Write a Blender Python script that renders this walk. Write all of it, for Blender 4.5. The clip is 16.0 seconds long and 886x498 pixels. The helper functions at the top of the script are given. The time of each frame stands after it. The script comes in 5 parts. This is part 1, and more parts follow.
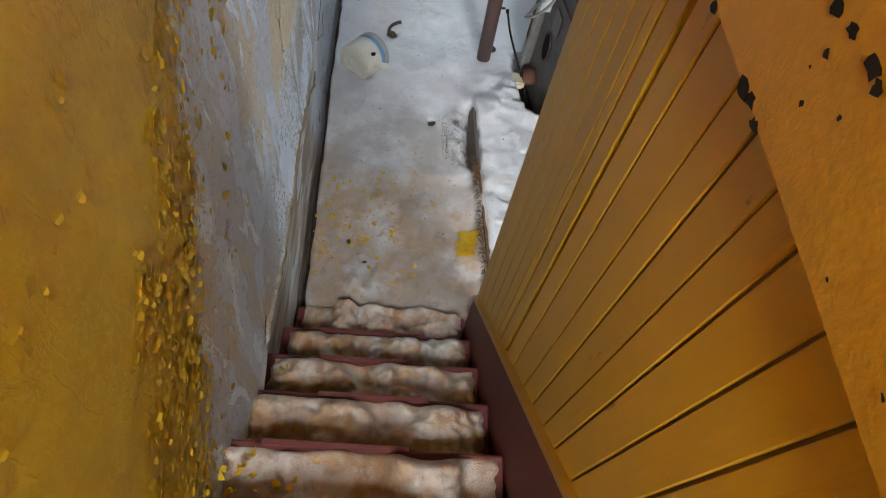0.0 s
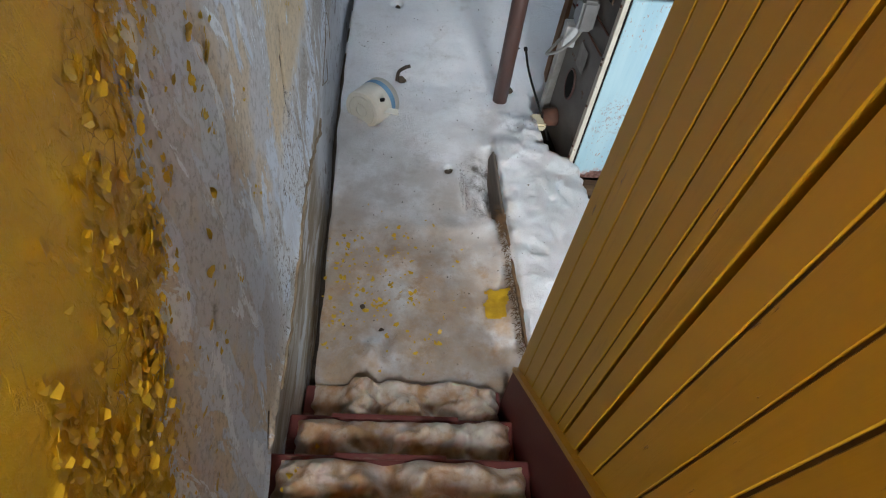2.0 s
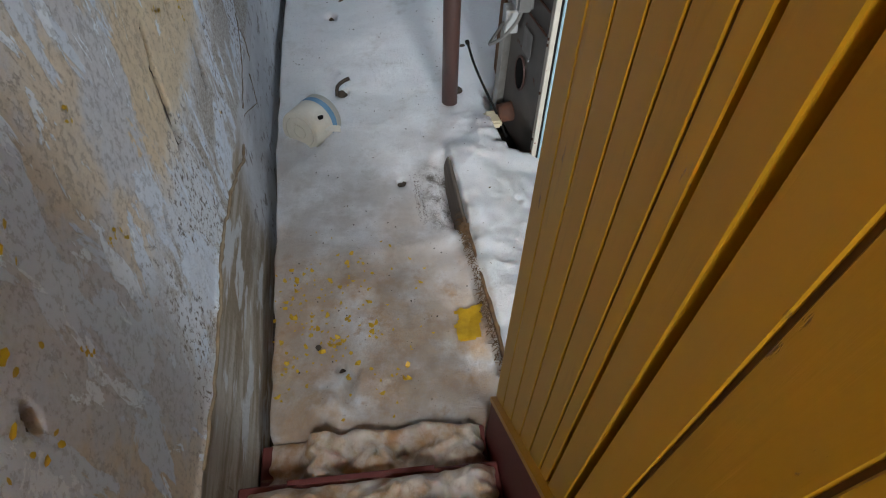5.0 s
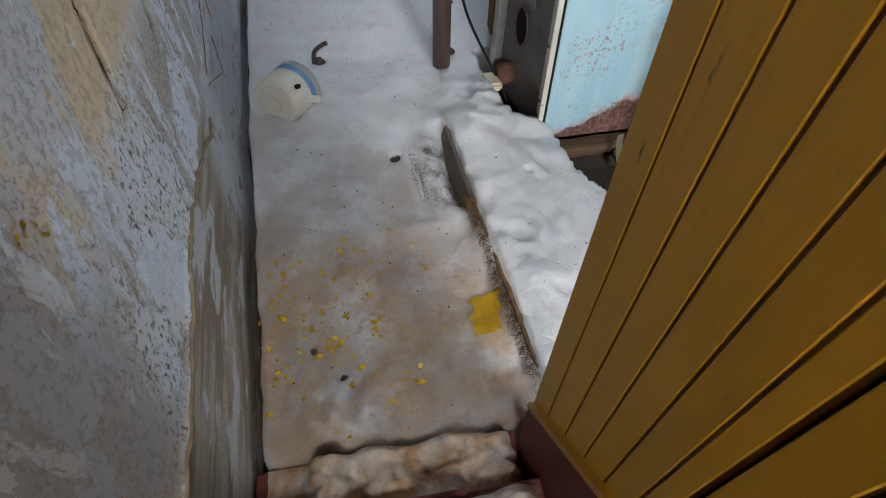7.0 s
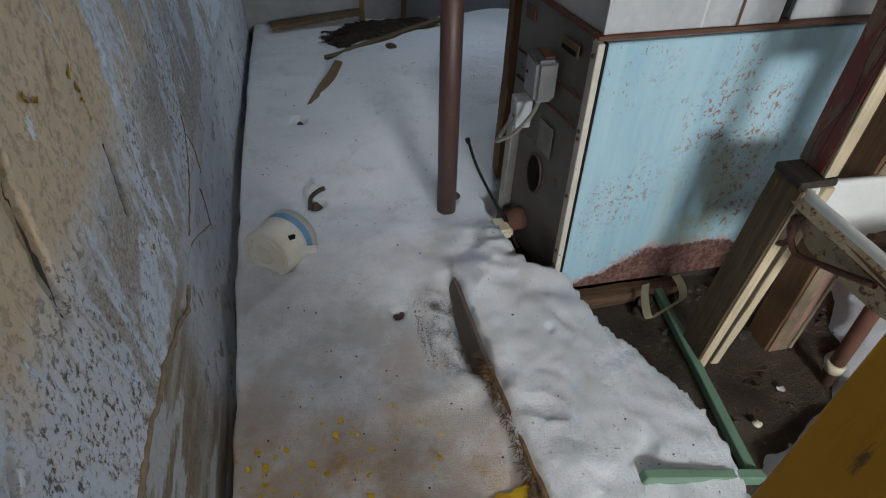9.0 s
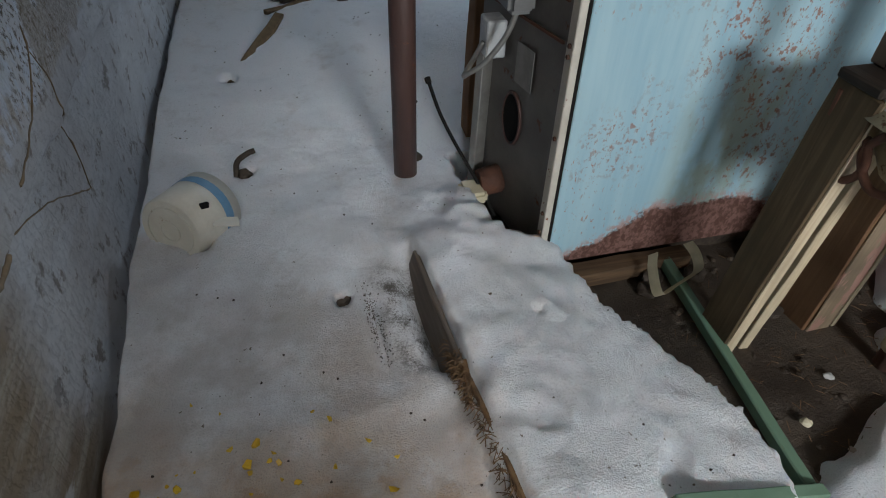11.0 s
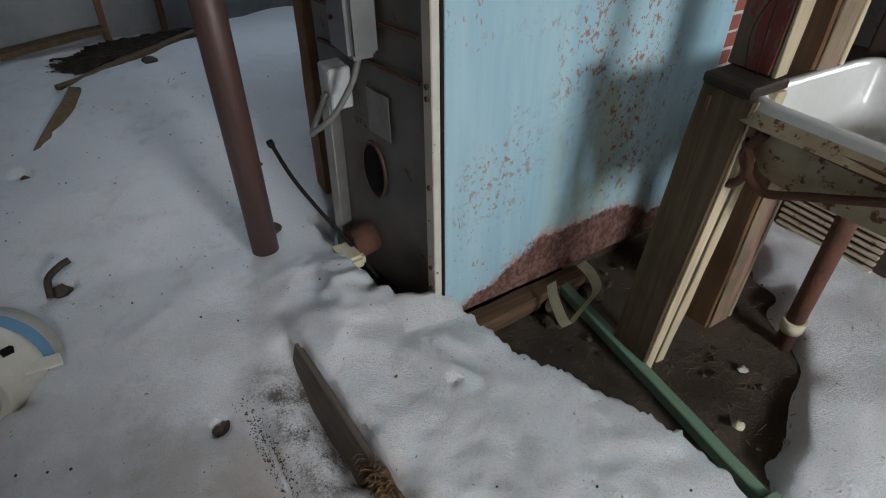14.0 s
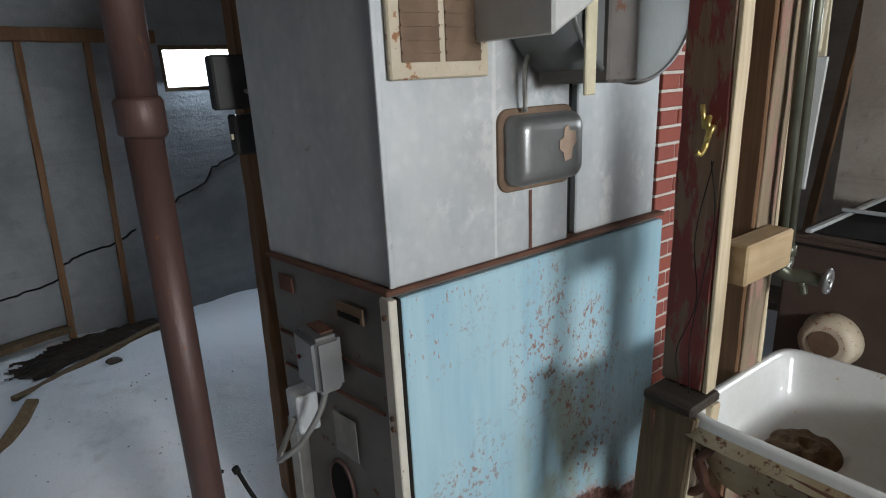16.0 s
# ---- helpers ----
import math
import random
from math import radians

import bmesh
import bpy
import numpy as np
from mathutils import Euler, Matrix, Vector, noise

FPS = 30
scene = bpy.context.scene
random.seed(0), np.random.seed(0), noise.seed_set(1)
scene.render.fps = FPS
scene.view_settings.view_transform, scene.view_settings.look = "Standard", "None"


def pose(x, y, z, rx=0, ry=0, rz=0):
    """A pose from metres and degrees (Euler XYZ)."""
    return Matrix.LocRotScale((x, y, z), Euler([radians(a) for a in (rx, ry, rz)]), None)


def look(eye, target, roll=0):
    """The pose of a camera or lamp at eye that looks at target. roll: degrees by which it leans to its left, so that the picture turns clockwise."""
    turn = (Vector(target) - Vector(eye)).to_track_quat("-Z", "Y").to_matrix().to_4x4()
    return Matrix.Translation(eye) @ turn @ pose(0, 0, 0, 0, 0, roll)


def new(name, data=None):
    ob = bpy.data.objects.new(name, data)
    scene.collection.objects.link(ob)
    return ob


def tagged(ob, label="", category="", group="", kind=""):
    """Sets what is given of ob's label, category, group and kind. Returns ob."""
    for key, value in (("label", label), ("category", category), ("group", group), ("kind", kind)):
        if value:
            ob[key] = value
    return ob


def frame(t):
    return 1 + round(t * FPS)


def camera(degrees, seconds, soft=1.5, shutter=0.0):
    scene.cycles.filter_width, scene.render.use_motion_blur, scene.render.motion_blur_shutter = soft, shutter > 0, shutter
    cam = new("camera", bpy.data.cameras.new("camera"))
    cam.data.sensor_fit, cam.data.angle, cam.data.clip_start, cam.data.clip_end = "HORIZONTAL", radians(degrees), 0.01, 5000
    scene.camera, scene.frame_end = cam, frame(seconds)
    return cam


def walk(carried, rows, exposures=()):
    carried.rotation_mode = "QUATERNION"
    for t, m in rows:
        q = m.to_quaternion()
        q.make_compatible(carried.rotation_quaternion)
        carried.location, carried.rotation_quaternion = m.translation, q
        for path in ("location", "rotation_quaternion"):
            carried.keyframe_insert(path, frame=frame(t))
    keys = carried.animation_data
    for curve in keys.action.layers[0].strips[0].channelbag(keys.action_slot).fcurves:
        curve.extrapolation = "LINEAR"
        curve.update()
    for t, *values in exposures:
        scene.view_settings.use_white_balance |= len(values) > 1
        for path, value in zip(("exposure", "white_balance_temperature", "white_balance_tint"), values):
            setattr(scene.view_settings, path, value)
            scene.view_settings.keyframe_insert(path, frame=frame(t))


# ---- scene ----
cam = camera(75.6, 16.0, soft=1.1)
PATH = [
    (0, (0.499, 0.053, 2.523), (0.633, 1.098, 0.823), 11.1),
    (0.5, (0.479, 0.088, 2.46), (0.611, 1.135, 0.761), 11.0),
    (1, (0.439, 0.149, 2.36), (0.575, 1.193, 0.66), 11.4),
    (1.5, (0.407, 0.219, 2.299), (0.54, 1.263, 0.598), 10.8),
    (2, (0.418, 0.288, 2.251), (0.527, 1.473, 0.643), 7.2),
    (2.5, (0.424, 0.349, 2.132), (0.526, 1.596, 0.572), 5.5),
    (3, (0.431, 0.425, 2.054), (0.544, 1.675, 0.497), 5.3),
    (3.5, (0.495, 0.463, 2.053), (0.601, 1.712, 0.494), 4.8),
    (4, (0.558, 0.462, 2.035), (0.662, 1.713, 0.478), 3.1),
    (4.5, (0.569, 0.455, 2.033), (0.682, 1.694, 0.467), 1.1),
    (4.7, (0.581, 0.455, 2.038), (0.704, 1.69, 0.47), 0.7),
    (7, (0.493, 0.669, 1.781), (0.697, 1.835, 0.168), 0.1),
    (7.5, (0.445, 0.79, 1.694), (0.668, 1.948, 0.079), 0.9),
    (8, (0.456, 0.89, 1.691), (0.683, 2.111, 0.124), 0.7),
    (8.5, (0.471, 0.961, 1.741), (0.731, 2.341, 0.317), 0.8),
    (8.7, (0.467, 0.976, 1.725), (0.743, 2.416, 0.366), 0.6),
    (10.8, (0.568, 1.237, 1.302), (0.938, 2.707, -0.003), 0.9),
    (11, (0.59, 1.272, 1.26), (0.964, 2.716, -0.073), 1.0),
    (11.5, (0.611, 1.328, 1.248), (1.006, 2.712, -0.141), 1.9),
    (12, (0.62, 1.365, 1.281), (1.045, 2.729, -0.119), 0.5),
    (12.5, (0.645, 1.385, 1.258), (1.112, 2.773, -0.104), -2.4),
    (13, (0.648, 1.424, 1.22), (1.207, 2.827, -0.091), -2.1),
    (13.5, (0.638, 1.463, 1.233), (1.329, 2.827, -0.057), -0.6),
    (14, (0.647, 1.512, 1.207), (1.449, 2.844, -0.052), -0.4),
    (14.5, (0.685, 1.582, 1.251), (1.61, 2.939, 0.109), -1.0),
    (15, (0.708, 1.594, 1.312), (1.709, 2.997, 0.296), -1.8),
    (15.5, (0.703, 1.582, 1.385), (1.775, 3.061, 0.57), -2.5),
    (16, (0.666, 1.546, 1.464), (1.795, 3.092, 0.886), -2.7),
]
walk(cam, [(t, look(eye, target, roll)) for t, eye, target, roll in PATH],
     [(0, 0.75), (2, 0.74), (3.5, 0.58), (4.5, 0.56), (7, 0.48), (8, 0.25), (8.7, 0.12), (11, -0.04), (13.5, -0.08), (14.5, 0.02), (15.2, 0.15), (16, 0.2)])

# ---- world and light ----
world = bpy.data.worlds.new("world")
scene.world = world
world.use_nodes = True
sky = world.node_tree.nodes.new("ShaderNodeTexSky")
sky.sky_type, sky.sun_disc, sky.sun_elevation, sky.sun_rotation = "NISHITA", False, radians(28), radians(200)
world.node_tree.links.new(sky.outputs[0], world.node_tree.nodes["Background"].inputs[0])
world.node_tree.nodes["Background"].inputs[1].default_value = 0.12
sun = new("sun", bpy.data.lights.new("sun", "SUN"))
sun.data.energy, sun.data.angle, sun.data.color = 4.5, radians(0.6), (1, 0.95, 0.88)
sun.matrix_world = look((1.75, -1.6, 1.79), (1.9, 0.5, -0.15))


def area_lamp(name, eye, target, w, h, watts, colour):
    ob = new(name, bpy.data.lights.new(name, "AREA"))
    ob.data.shape, ob.data.size, ob.data.size_y, ob.data.energy, ob.data.color = "RECTANGLE", w, h, watts, colour
    ob.matrix_world = look(eye, target)
    return ob


area_lamp("south_window_light", (1.75, -1.57, 1.79), (1.75, 3, 0.5), 0.96, 0.46, 128, (0.93, 0.97, 1.0))
area_lamp("north_window_light", (1.71, 5.40, 1.58), (1.5, 3, 0.6), 0.42, 0.24, 14, (0.68, 0.83, 1.0))
# added fill at the stair head; no such opening is known
area_lamp("stair_fill_light", (0.42, -1.5, 4.1), (0.42, 0.6, 1.5), 0.7, 0.75, 84, (0.9, 0.95, 1.0))
# added fill from an unseen east opening, to brighten the plaster wall
area_lamp("east_fill_light", (5.1, 1.25, 1.65), (0, 2.1, 0.7), 0.95, 0.55, 28, (0.86, 0.94, 1.0))

# ---- materials ----
def col(c):
    return (*c, 1.0)


class Nodes:
    """A small builder of node materials in object space, which is the world's."""

    def __init__(self, name, rough=0.7, metal=0.0):
        self.m = bpy.data.materials.new(name)
        self.m.use_nodes = True
        self.t = self.m.node_tree
        self.b = self.t.nodes["Principled BSDF"]
        self.b.inputs["Roughness"].default_value = rough
        self.b.inputs["Metallic"].default_value = metal
        self.co = self.add("ShaderNodeTexCoord").outputs["Object"]

    def add(self, kind, **kw):
        n = self.t.nodes.new(kind)
        for k, v in kw.items():
            setattr(n, k, v)
        return n

    def link(self, a, b):
        if hasattr(a, "is_output"):
            self.t.links.new(a, b)
        else:
            b.default_value = a

    def noise(self, scale, detail=4.0, rough=0.55, stretch=None, dist=0.0):
        n = self.add("ShaderNodeTexNoise")
        n.inputs["Scale"].default_value, n.inputs["Detail"].default_value = scale, detail
        n.inputs["Roughness"].default_value, n.inputs["Distortion"].default_value = rough, dist
        if stretch:
            mp = self.add("ShaderNodeMapping")
            mp.inputs["Scale"].default_value = stretch
            self.link(self.co, mp.inputs[0])
            self.link(mp.outputs[0], n.inputs["Vector"])
        else:
            self.link(self.co, n.inputs["Vector"])
        return n.outputs["Fac"]

    def voronoi(self, scale, feature="DISTANCE_TO_EDGE"):
        n = self.add("ShaderNodeTexVoronoi", feature=feature)
        n.inputs["Scale"].default_value = scale
        self.link(self.co, n.inputs["Vector"])
        return n.outputs["Distance"]

    def step(self, v, lo, hi):
        n = self.add("ShaderNodeMapRange", interpolation_type="SMOOTHSTEP")
        self.link(v, n.inputs[0])
        n.inputs[1].default_value, n.inputs[2].default_value = lo, hi
        return n.outputs[0]

    def math(self, op, a, b=0.0):
        n = self.add("ShaderNodeMath", operation=op)
        self.link(a, n.inputs[0])
        self.link(b, n.inputs[1])
        return n.outputs[0]

    def xyz(self):
        n = self.add("ShaderNodeSeparateXYZ")
        self.link(self.co, n.inputs[0])
        return n.outputs

    def mix(self, f, a, b):
        n = self.add("ShaderNodeMix", data_type="RGBA")
        self.link(f, n.inputs[0])
        self.link(a if hasattr(a, "is_output") else col(a), n.inputs[6])
        self.link(b if hasattr(b, "is_output") else col(b), n.inputs[7])
        return n.outputs[2]

    def mixf(self, f, a, b):
        n = self.add("ShaderNodeMix")
        self.link(f, n.inputs[0])
        self.link(a, n.inputs[2])
        self.link(b, n.inputs[3])
        return n.outputs[0]

    def random(self):
        return self.add("ShaderNodeObjectInfo").outputs["Random"]

    def done(self, colour, rough=None, height=None, bump=0.3, dist=0.01, metal=None):
        self.link(colour if hasattr(colour, "is_output") else col(colour), self.b.inputs["Base Color"])
        if rough is not None:
            self.link(rough, self.b.inputs["Roughness"])
        if metal is not None:
            self.link(metal, self.b.inputs["Metallic"])
        if height is not None:
            n = self.add("ShaderNodeBump")
            n.inputs["Strength"].default_value, n.inputs["Distance"].default_value = bump, dist
            self.link(height, n.inputs["Height"])
            self.link(n.outputs[0], self.b.inputs["Normal"])
        return self.m


def plain(name, a, b, scale=6.0, rough=0.7, bump=0.2, metal=0.0, stretch=None, spots=None, amount=0.62, fine=90.0):
    """Two tones of noise, spots of a third colour, a fine relief."""
    n = Nodes(name, rough, metal)
    big, small = n.noise(scale, 5, 0.6, stretch), n.noise(fine, 3, 0.6, stretch)
    c = n.mix(n.step(big, 0.3, 0.7), a, b)
    c = n.mix(n.math("MULTIPLY", small, 0.35), c, [v * 0.55 for v in a])
    n.b.inputs["Specular IOR Level"].default_value = 0.5 if max(a) > 0.1 else 0.1
    r = rough
    if spots:
        f = n.step(n.noise(scale * 3.1, 6, 0.7), amount, amount + 0.06)
        c = n.mix(f, c, spots)
        r = n.mixf(f, rough, 0.9)
        if metal:
            n.link(n.mixf(f, metal, 0.0), n.b.inputs["Metallic"])
    return n.done(c, r, n.math("ADD", small, big), bump, 0.004)


def wood(name, a, b, axis="z", rough=0.75, paint=None, amount=0.5, dark=0.5):
    """Boards with long grain; paint, where given, worn through to the wood."""
    n = Nodes(name, rough)
    n.b.inputs["Specular IOR Level"].default_value = 0.4 if paint or max(a) > 0.2 else 0.15
    st = {"x": (1.2, 30, 30), "y": (30, 1.2, 30), "z": (30, 30, 1.2)}[axis]
    grain, big = n.noise(1.6, 5, 0.65, st, 0.6), n.noise(2.5, 4)
    c = n.mix(n.step(grain, 0.35, 0.68), a, b)
    c = n.mix(n.step(big, 0.45, 0.8), c, [v * dark for v in a])
    c = n.mix(n.math("MULTIPLY", n.random(), 0.4), c, [v * 0.6 for v in b])
    h = grain
    if paint:
        f = n.step(n.noise(9, 6, 0.7, {"x": (0.5, 2, 2), "y": (2, 0.5, 2), "z": (2, 2, 0.5)}[axis]), amount, amount + 0.05)
        tone = n.mix(n.random(), paint, [v * 0.84 for v in paint])
        st2 = {"x": (0.4, 3, 3), "y": (3, 0.4, 3), "z": (3, 3, 0.4)}[axis]
        scuff = n.math("MULTIPLY", n.step(n.noise(11, 6, 0.72, st2), 0.54, 0.68), n.step(n.noise(2.3, 4), 0.4, 0.62))
        tone = n.mix(n.math("MULTIPLY", scuff, 0.3), tone, [v * 0.35 for v in paint])
        c = n.mix(f, tone, c)
        h = n.math("SUBTRACT", n.math("MULTIPLY", grain, 0.5), f)
    return n.done(c, rough, h, 0.35, 0.004)


def make_plaster():
    """Old stair wall: yellow oil paint above a slanting line, flaking to layered frosty plaster, a bare band at the foot."""
    n = Nodes("flaking_plaster", 0.8)
    x, y, z = n.xyz()
    n1, n2, n3 = n.noise(2.6, 6, 0.6), n.noise(13, 6, 0.68), n.noise(90, 4, 0.7)
    drag = n.noise(2.4, 7, 0.62, (1, 2.6, 1.1), 0.5)
    drag2 = n.noise(4.2, 7, 0.64, (1, 2.2, 0.9), 0.8)
    wob = n.math("MULTIPLY", n.math("SUBTRACT", n2, 0.5), 0.3)
    # undercoat: beige and mauve grey
    c = n.mix(n.step(n1, 0.44, 0.56), (0.58, 0.60, 0.64), (0.64, 0.56, 0.45))
    c = n.mix(n.math("MULTIPLY", n.step(n3, 0.4, 0.8), 0.25), c, (0.25, 0.22, 0.2))
    # skim coats with hard edges
    skim = n.step(n.math("ADD", drag, n.math("MULTIPLY", wob, 0.12)), 0.515, 0.535)
    c = n.mix(skim, c, (0.64, 0.71, 0.80))
    skim2 = n.step(n.math("ADD", drag2, n.math("MULTIPLY", wob, 0.1)), 0.575, 0.59)
    c = n.mix(skim2, c, (0.80, 0.87, 0.94))
    # tan mortar field with the gouges
    ty, tz = n.math("DIVIDE", n.math("SUBTRACT", y, 1.93), 0.40), n.math("DIVIDE", n.math("SUBTRACT", z, 1.16), 0.34)
    r = n.math("ADD", n.math("ADD", n.math("MULTIPLY", ty, ty), n.math("MULTIPLY", tz, tz)), n.math("MULTIPLY", n.math("SUBTRACT", drag2, 0.5), 3.4))
    tan = n.math("MULTIPLY", n.step(r, 1.0, 0.93), n.math("SUBTRACT", 1.0, n.math("MULTIPLY", skim2, 0.9)))
    c = n.mix(tan, c, n.mix(n.step(n2, 0.35, 0.7), (0.70, 0.58, 0.40), (0.62, 0.52, 0.38)))
    # frost with dark grit
    grit = n.step(n.noise(62, 6, 0.74, (1, 1, 0.8)), 0.53, 0.59)
    zone = n.math("MULTIPLY", n.step(n.math("ADD", y, n.math("MULTIPLY", n1, 0.8)), 1.35, 1.65), n.step(n.math("ADD", z, wob), 1.12, 0.95))
    c = n.mix(n.math("MULTIPLY", zone, 0.75), c, (0.64, 0.72, 0.83))
    c = n.mix(n.math("MULTIPLY", grit, n.mixf(zone, 0.25, n.math("MULTIPLY", n.step(n1, 0.40, 0.56), n.step(drag2, 0.32, 0.46)))), c, (0.12, 0.105, 0.09))
    smear = n.math("MULTIPLY", n.step(n.noise(2.2, 7, 0.66, (1, 1.7, 0.8), 0.4), 0.47, 0.53), n.math("MULTIPLY", n.step(y, 1.05, 1.35), n.step(z, 1.08, 0.92)))
    c = n.mix(n.math("MULTIPLY", smear, 0.75), c, n.mix(n.step(n3, 0.42, 0.58), (0.22, 0.175, 0.125), (0.42, 0.38, 0.33)))
    fleck = n.step(n.noise(150, 3, 0.7), 0.60, 0.66)
    c = n.mix(n.math("MULTIPLY", fleck, n.mixf(zone, 0.1, 0.6)), c, (0.78, 0.82, 0.88))
    # bare mortar band at the foot
    low = n.step(n.math("ADD", z, n.math("MULTIPLY", wob, 0.35)), 0.615, 0.585)
    streak = n.noise(2.0, 6, 0.65, (1, 0.7, 6))
    band = n.mix(n.step(streak, 0.4, 0.62), (0.27, 0.22, 0.16), (0.46, 0.43, 0.38))
    band = n.mix(n.step(n.noise(3.2, 6, 0.6, (1, 0.8, 3)), 0.54, 0.6), band, (0.56, 0.58, 0.60))
    farw = n.step(n.math("ADD", y, n.math("MULTIPLY", n.math("SUBTRACT", n1, 0.5), 1.0)), 2.0, 2.35)
    band = n.mix(n.math("MULTIPLY", farw, 0.85), band, n.mix(n.step(n1, 0.4, 0.65), (0.50, 0.53, 0.58), (0.62, 0.66, 0.71)))
    band = n.mix(n.math("MULTIPLY", n.step(n2, 0.55, 0.64), farw), band, (0.25, 0.24, 0.24))
    c = n.mix(low, c, band)
    # yellow paint
    d = n.math("SUBTRACT", n.math("SUBTRACT", z, 0.80), n.math("MULTIPLY", y, 1.06))
    d = n.math("ADD", d, n.math("MULTIPLY", n.math("SUBTRACT", n2, 0.5), 0.42))
    d = n.math("ADD", d, n.math("MULTIPLY", n.math("SUBTRACT", n1, 0.5), 0.36))
    paint = n.step(d, 0.0, 0.008)
    bits = n.math("MULTIPLY", n.step(n.noise(17, 5, 0.6), 0.66, 0.668), n.step(d, -0.4, -0.1))
    paint = n.math("MAXIMUM", paint, bits)
    worn = n.math("MULTIPLY", n.step(n.noise(15, 6, 0.72, (1, 1.4, 0.8)), 0.635, 0.645), n.step(d, 0.34, 0.12))
    paint = n.math("MULTIPLY", paint, n.math("SUBTRACT", 1.0, worn))
    yel = n.mix(n.step(n2, 0.3, 0.7), (0.68, 0.47, 0.025), (0.60, 0.38, 0.018))
    c = n.mix(paint, c, yel)
    scale = n.step(n.math("ADD", n.voronoi(46), n.math("MULTIPLY", n3, 0.03)), 0.038, 0.015)
    chips = n.math("MULTIPLY", n.math("MULTIPLY", scale, paint), n.step(n.math("ADD", d, n.math("MULTIPLY", n2, 0.3)), 0.42, 0.25))
    c = n.mix(n.math("MULTIPLY", chips, 0.75), c, (0.20, 0.105, 0.02))
    h = n.math("ADD", n.math("MULTIPLY", n2, 0.25), n.math("MULTIPLY", n3, 0.22))
    h = n.math("ADD", h, n.math("MULTIPLY", n.math("ADD", skim, skim2), 0.18))
    h = n.math("ADD", h, n.math("MULTIPLY", paint, 0.35))
    h = n.math("SUBTRACT", h, n.math("MULTIPLY", chips, 0.4))
    h = n.math("SUBTRACT", h, n.math("MULTIPLY", grit, 0.2))
    return n.done(c, n.mixf(paint, 0.8, 0.45), h, 0.7, 0.010)


def make_snow():
    """Old granular snow, stained amber by the stair foot."""
    n = Nodes("old_snow", 0.55)
    x, y, z = n.xyz()
    n1, n2, n3 = n.noise(2.6, 5, 0.6), n.noise(14, 5, 0.65), n.noise(190, 3, 0.75)
    d = n.math("ADD", y, n.math("MULTIPLY", n.math("SUBTRACT", n1, 0.5), 1.3))
    stain = n.math("MULTIPLY", n.step(d, 2.45, 1.7), n.step(n.math("ADD", x, n.math("MULTIPLY", n2, 0.08)), 1.0, 0.9))
    amber = n.mix(n.step(n2, 0.35, 0.7), (0.58, 0.44, 0.30), (0.45, 0.27, 0.12))
    # grey dirt, strengthened to paint in the landing's dimmer light as well
    dirt_and_dim = n.math("MULTIPLY", n.step(n.math("ADD", y, n.math("MULTIPLY", n1, 0.9)), 3.6, 2.7), n.step(n.math("ADD", x, n.math("MULTIPLY", n2, 0.08)), 1.0, 0.9))
    c = n.mix(n.math("MULTIPLY", stain, n.step(n.noise(4.5, 5, 0.65), 0.28, 0.58)), (0.80, 0.82, 0.85), amber)
    c = n.mix(n.math("MULTIPLY", n.math("MULTIPLY", stain, n.step(n.noise(7.5, 5, 0.65), 0.56, 0.68)), 0.75), c, (0.40, 0.21, 0.06))
    grey = n.math("MULTIPLY", n.step(n.noise(5.5, 6, 0.7), 0.5, 0.75), n.step(x, 0.98, 0.86))
    c = n.mix(n.math("MULTIPLY", dirt_and_dim, n.step(n.noise(3.6, 6, 0.66), 0.3, 0.62)), c, n.mix(0.62, c, (0.36, 0.325, 0.30)))
    c = n.mix(n.math("MULTIPLY", grey, 0.5), c, (0.40, 0.37, 0.34))
    c = n.mix(n.math("MULTIPLY", n.step(n3, 0.5, 0.72), 0.38), c, (0.36, 0.36, 0.38))
    specks = n.math("MAXIMUM", n.step(n.noise(75, 2, 0.5), 0.715, 0.74), n.step(n.noise(40, 2, 0.5), 0.75, 0.77))
    c = n.mix(n.math("MULTIPLY", specks, n.step(n1, 0.45, 0.6)), c, (0.12, 0.09, 0.06))
    u = n.math("SUBTRACT", n.math("ADD", x, n.math("MULTIPLY", n.math("SUBTRACT", y, 1.25), 0.083)), 0.965)
    board = n.math("MULTIPLY", n.math("MULTIPLY", n.step(u, -0.21, -0.12), n.step(u, 0.0, -0.02)), n.math("MULTIPLY", n.step(y, 2.12, 2.22), n.step(y, 2.68, 2.5)))
    c = n.mix(n.math("MULTIPLY", board, n.step(n.math("ADD", n.math("MULTIPLY", n2, 0.6), n.math("MULTIPLY", n3, 0.4)), 0.42, 0.6)), c, (0.10, 0.085, 0.072))
    n.b.inputs["Subsurface Weight"].default_value = 0.25
    n.b.inputs["Subsurface Radius"].default_value = (0.02, 0.014, 0.012)
    return n.done(c, n.mixf(n3, 0.35, 0.75), n.math("ADD", n.math("ADD", n.math("MULTIPLY", n3, 0.8), n2), n.math("MULTIPLY", n.noise(60, 5, 0.75), 0.7)), 0.85, 0.013)


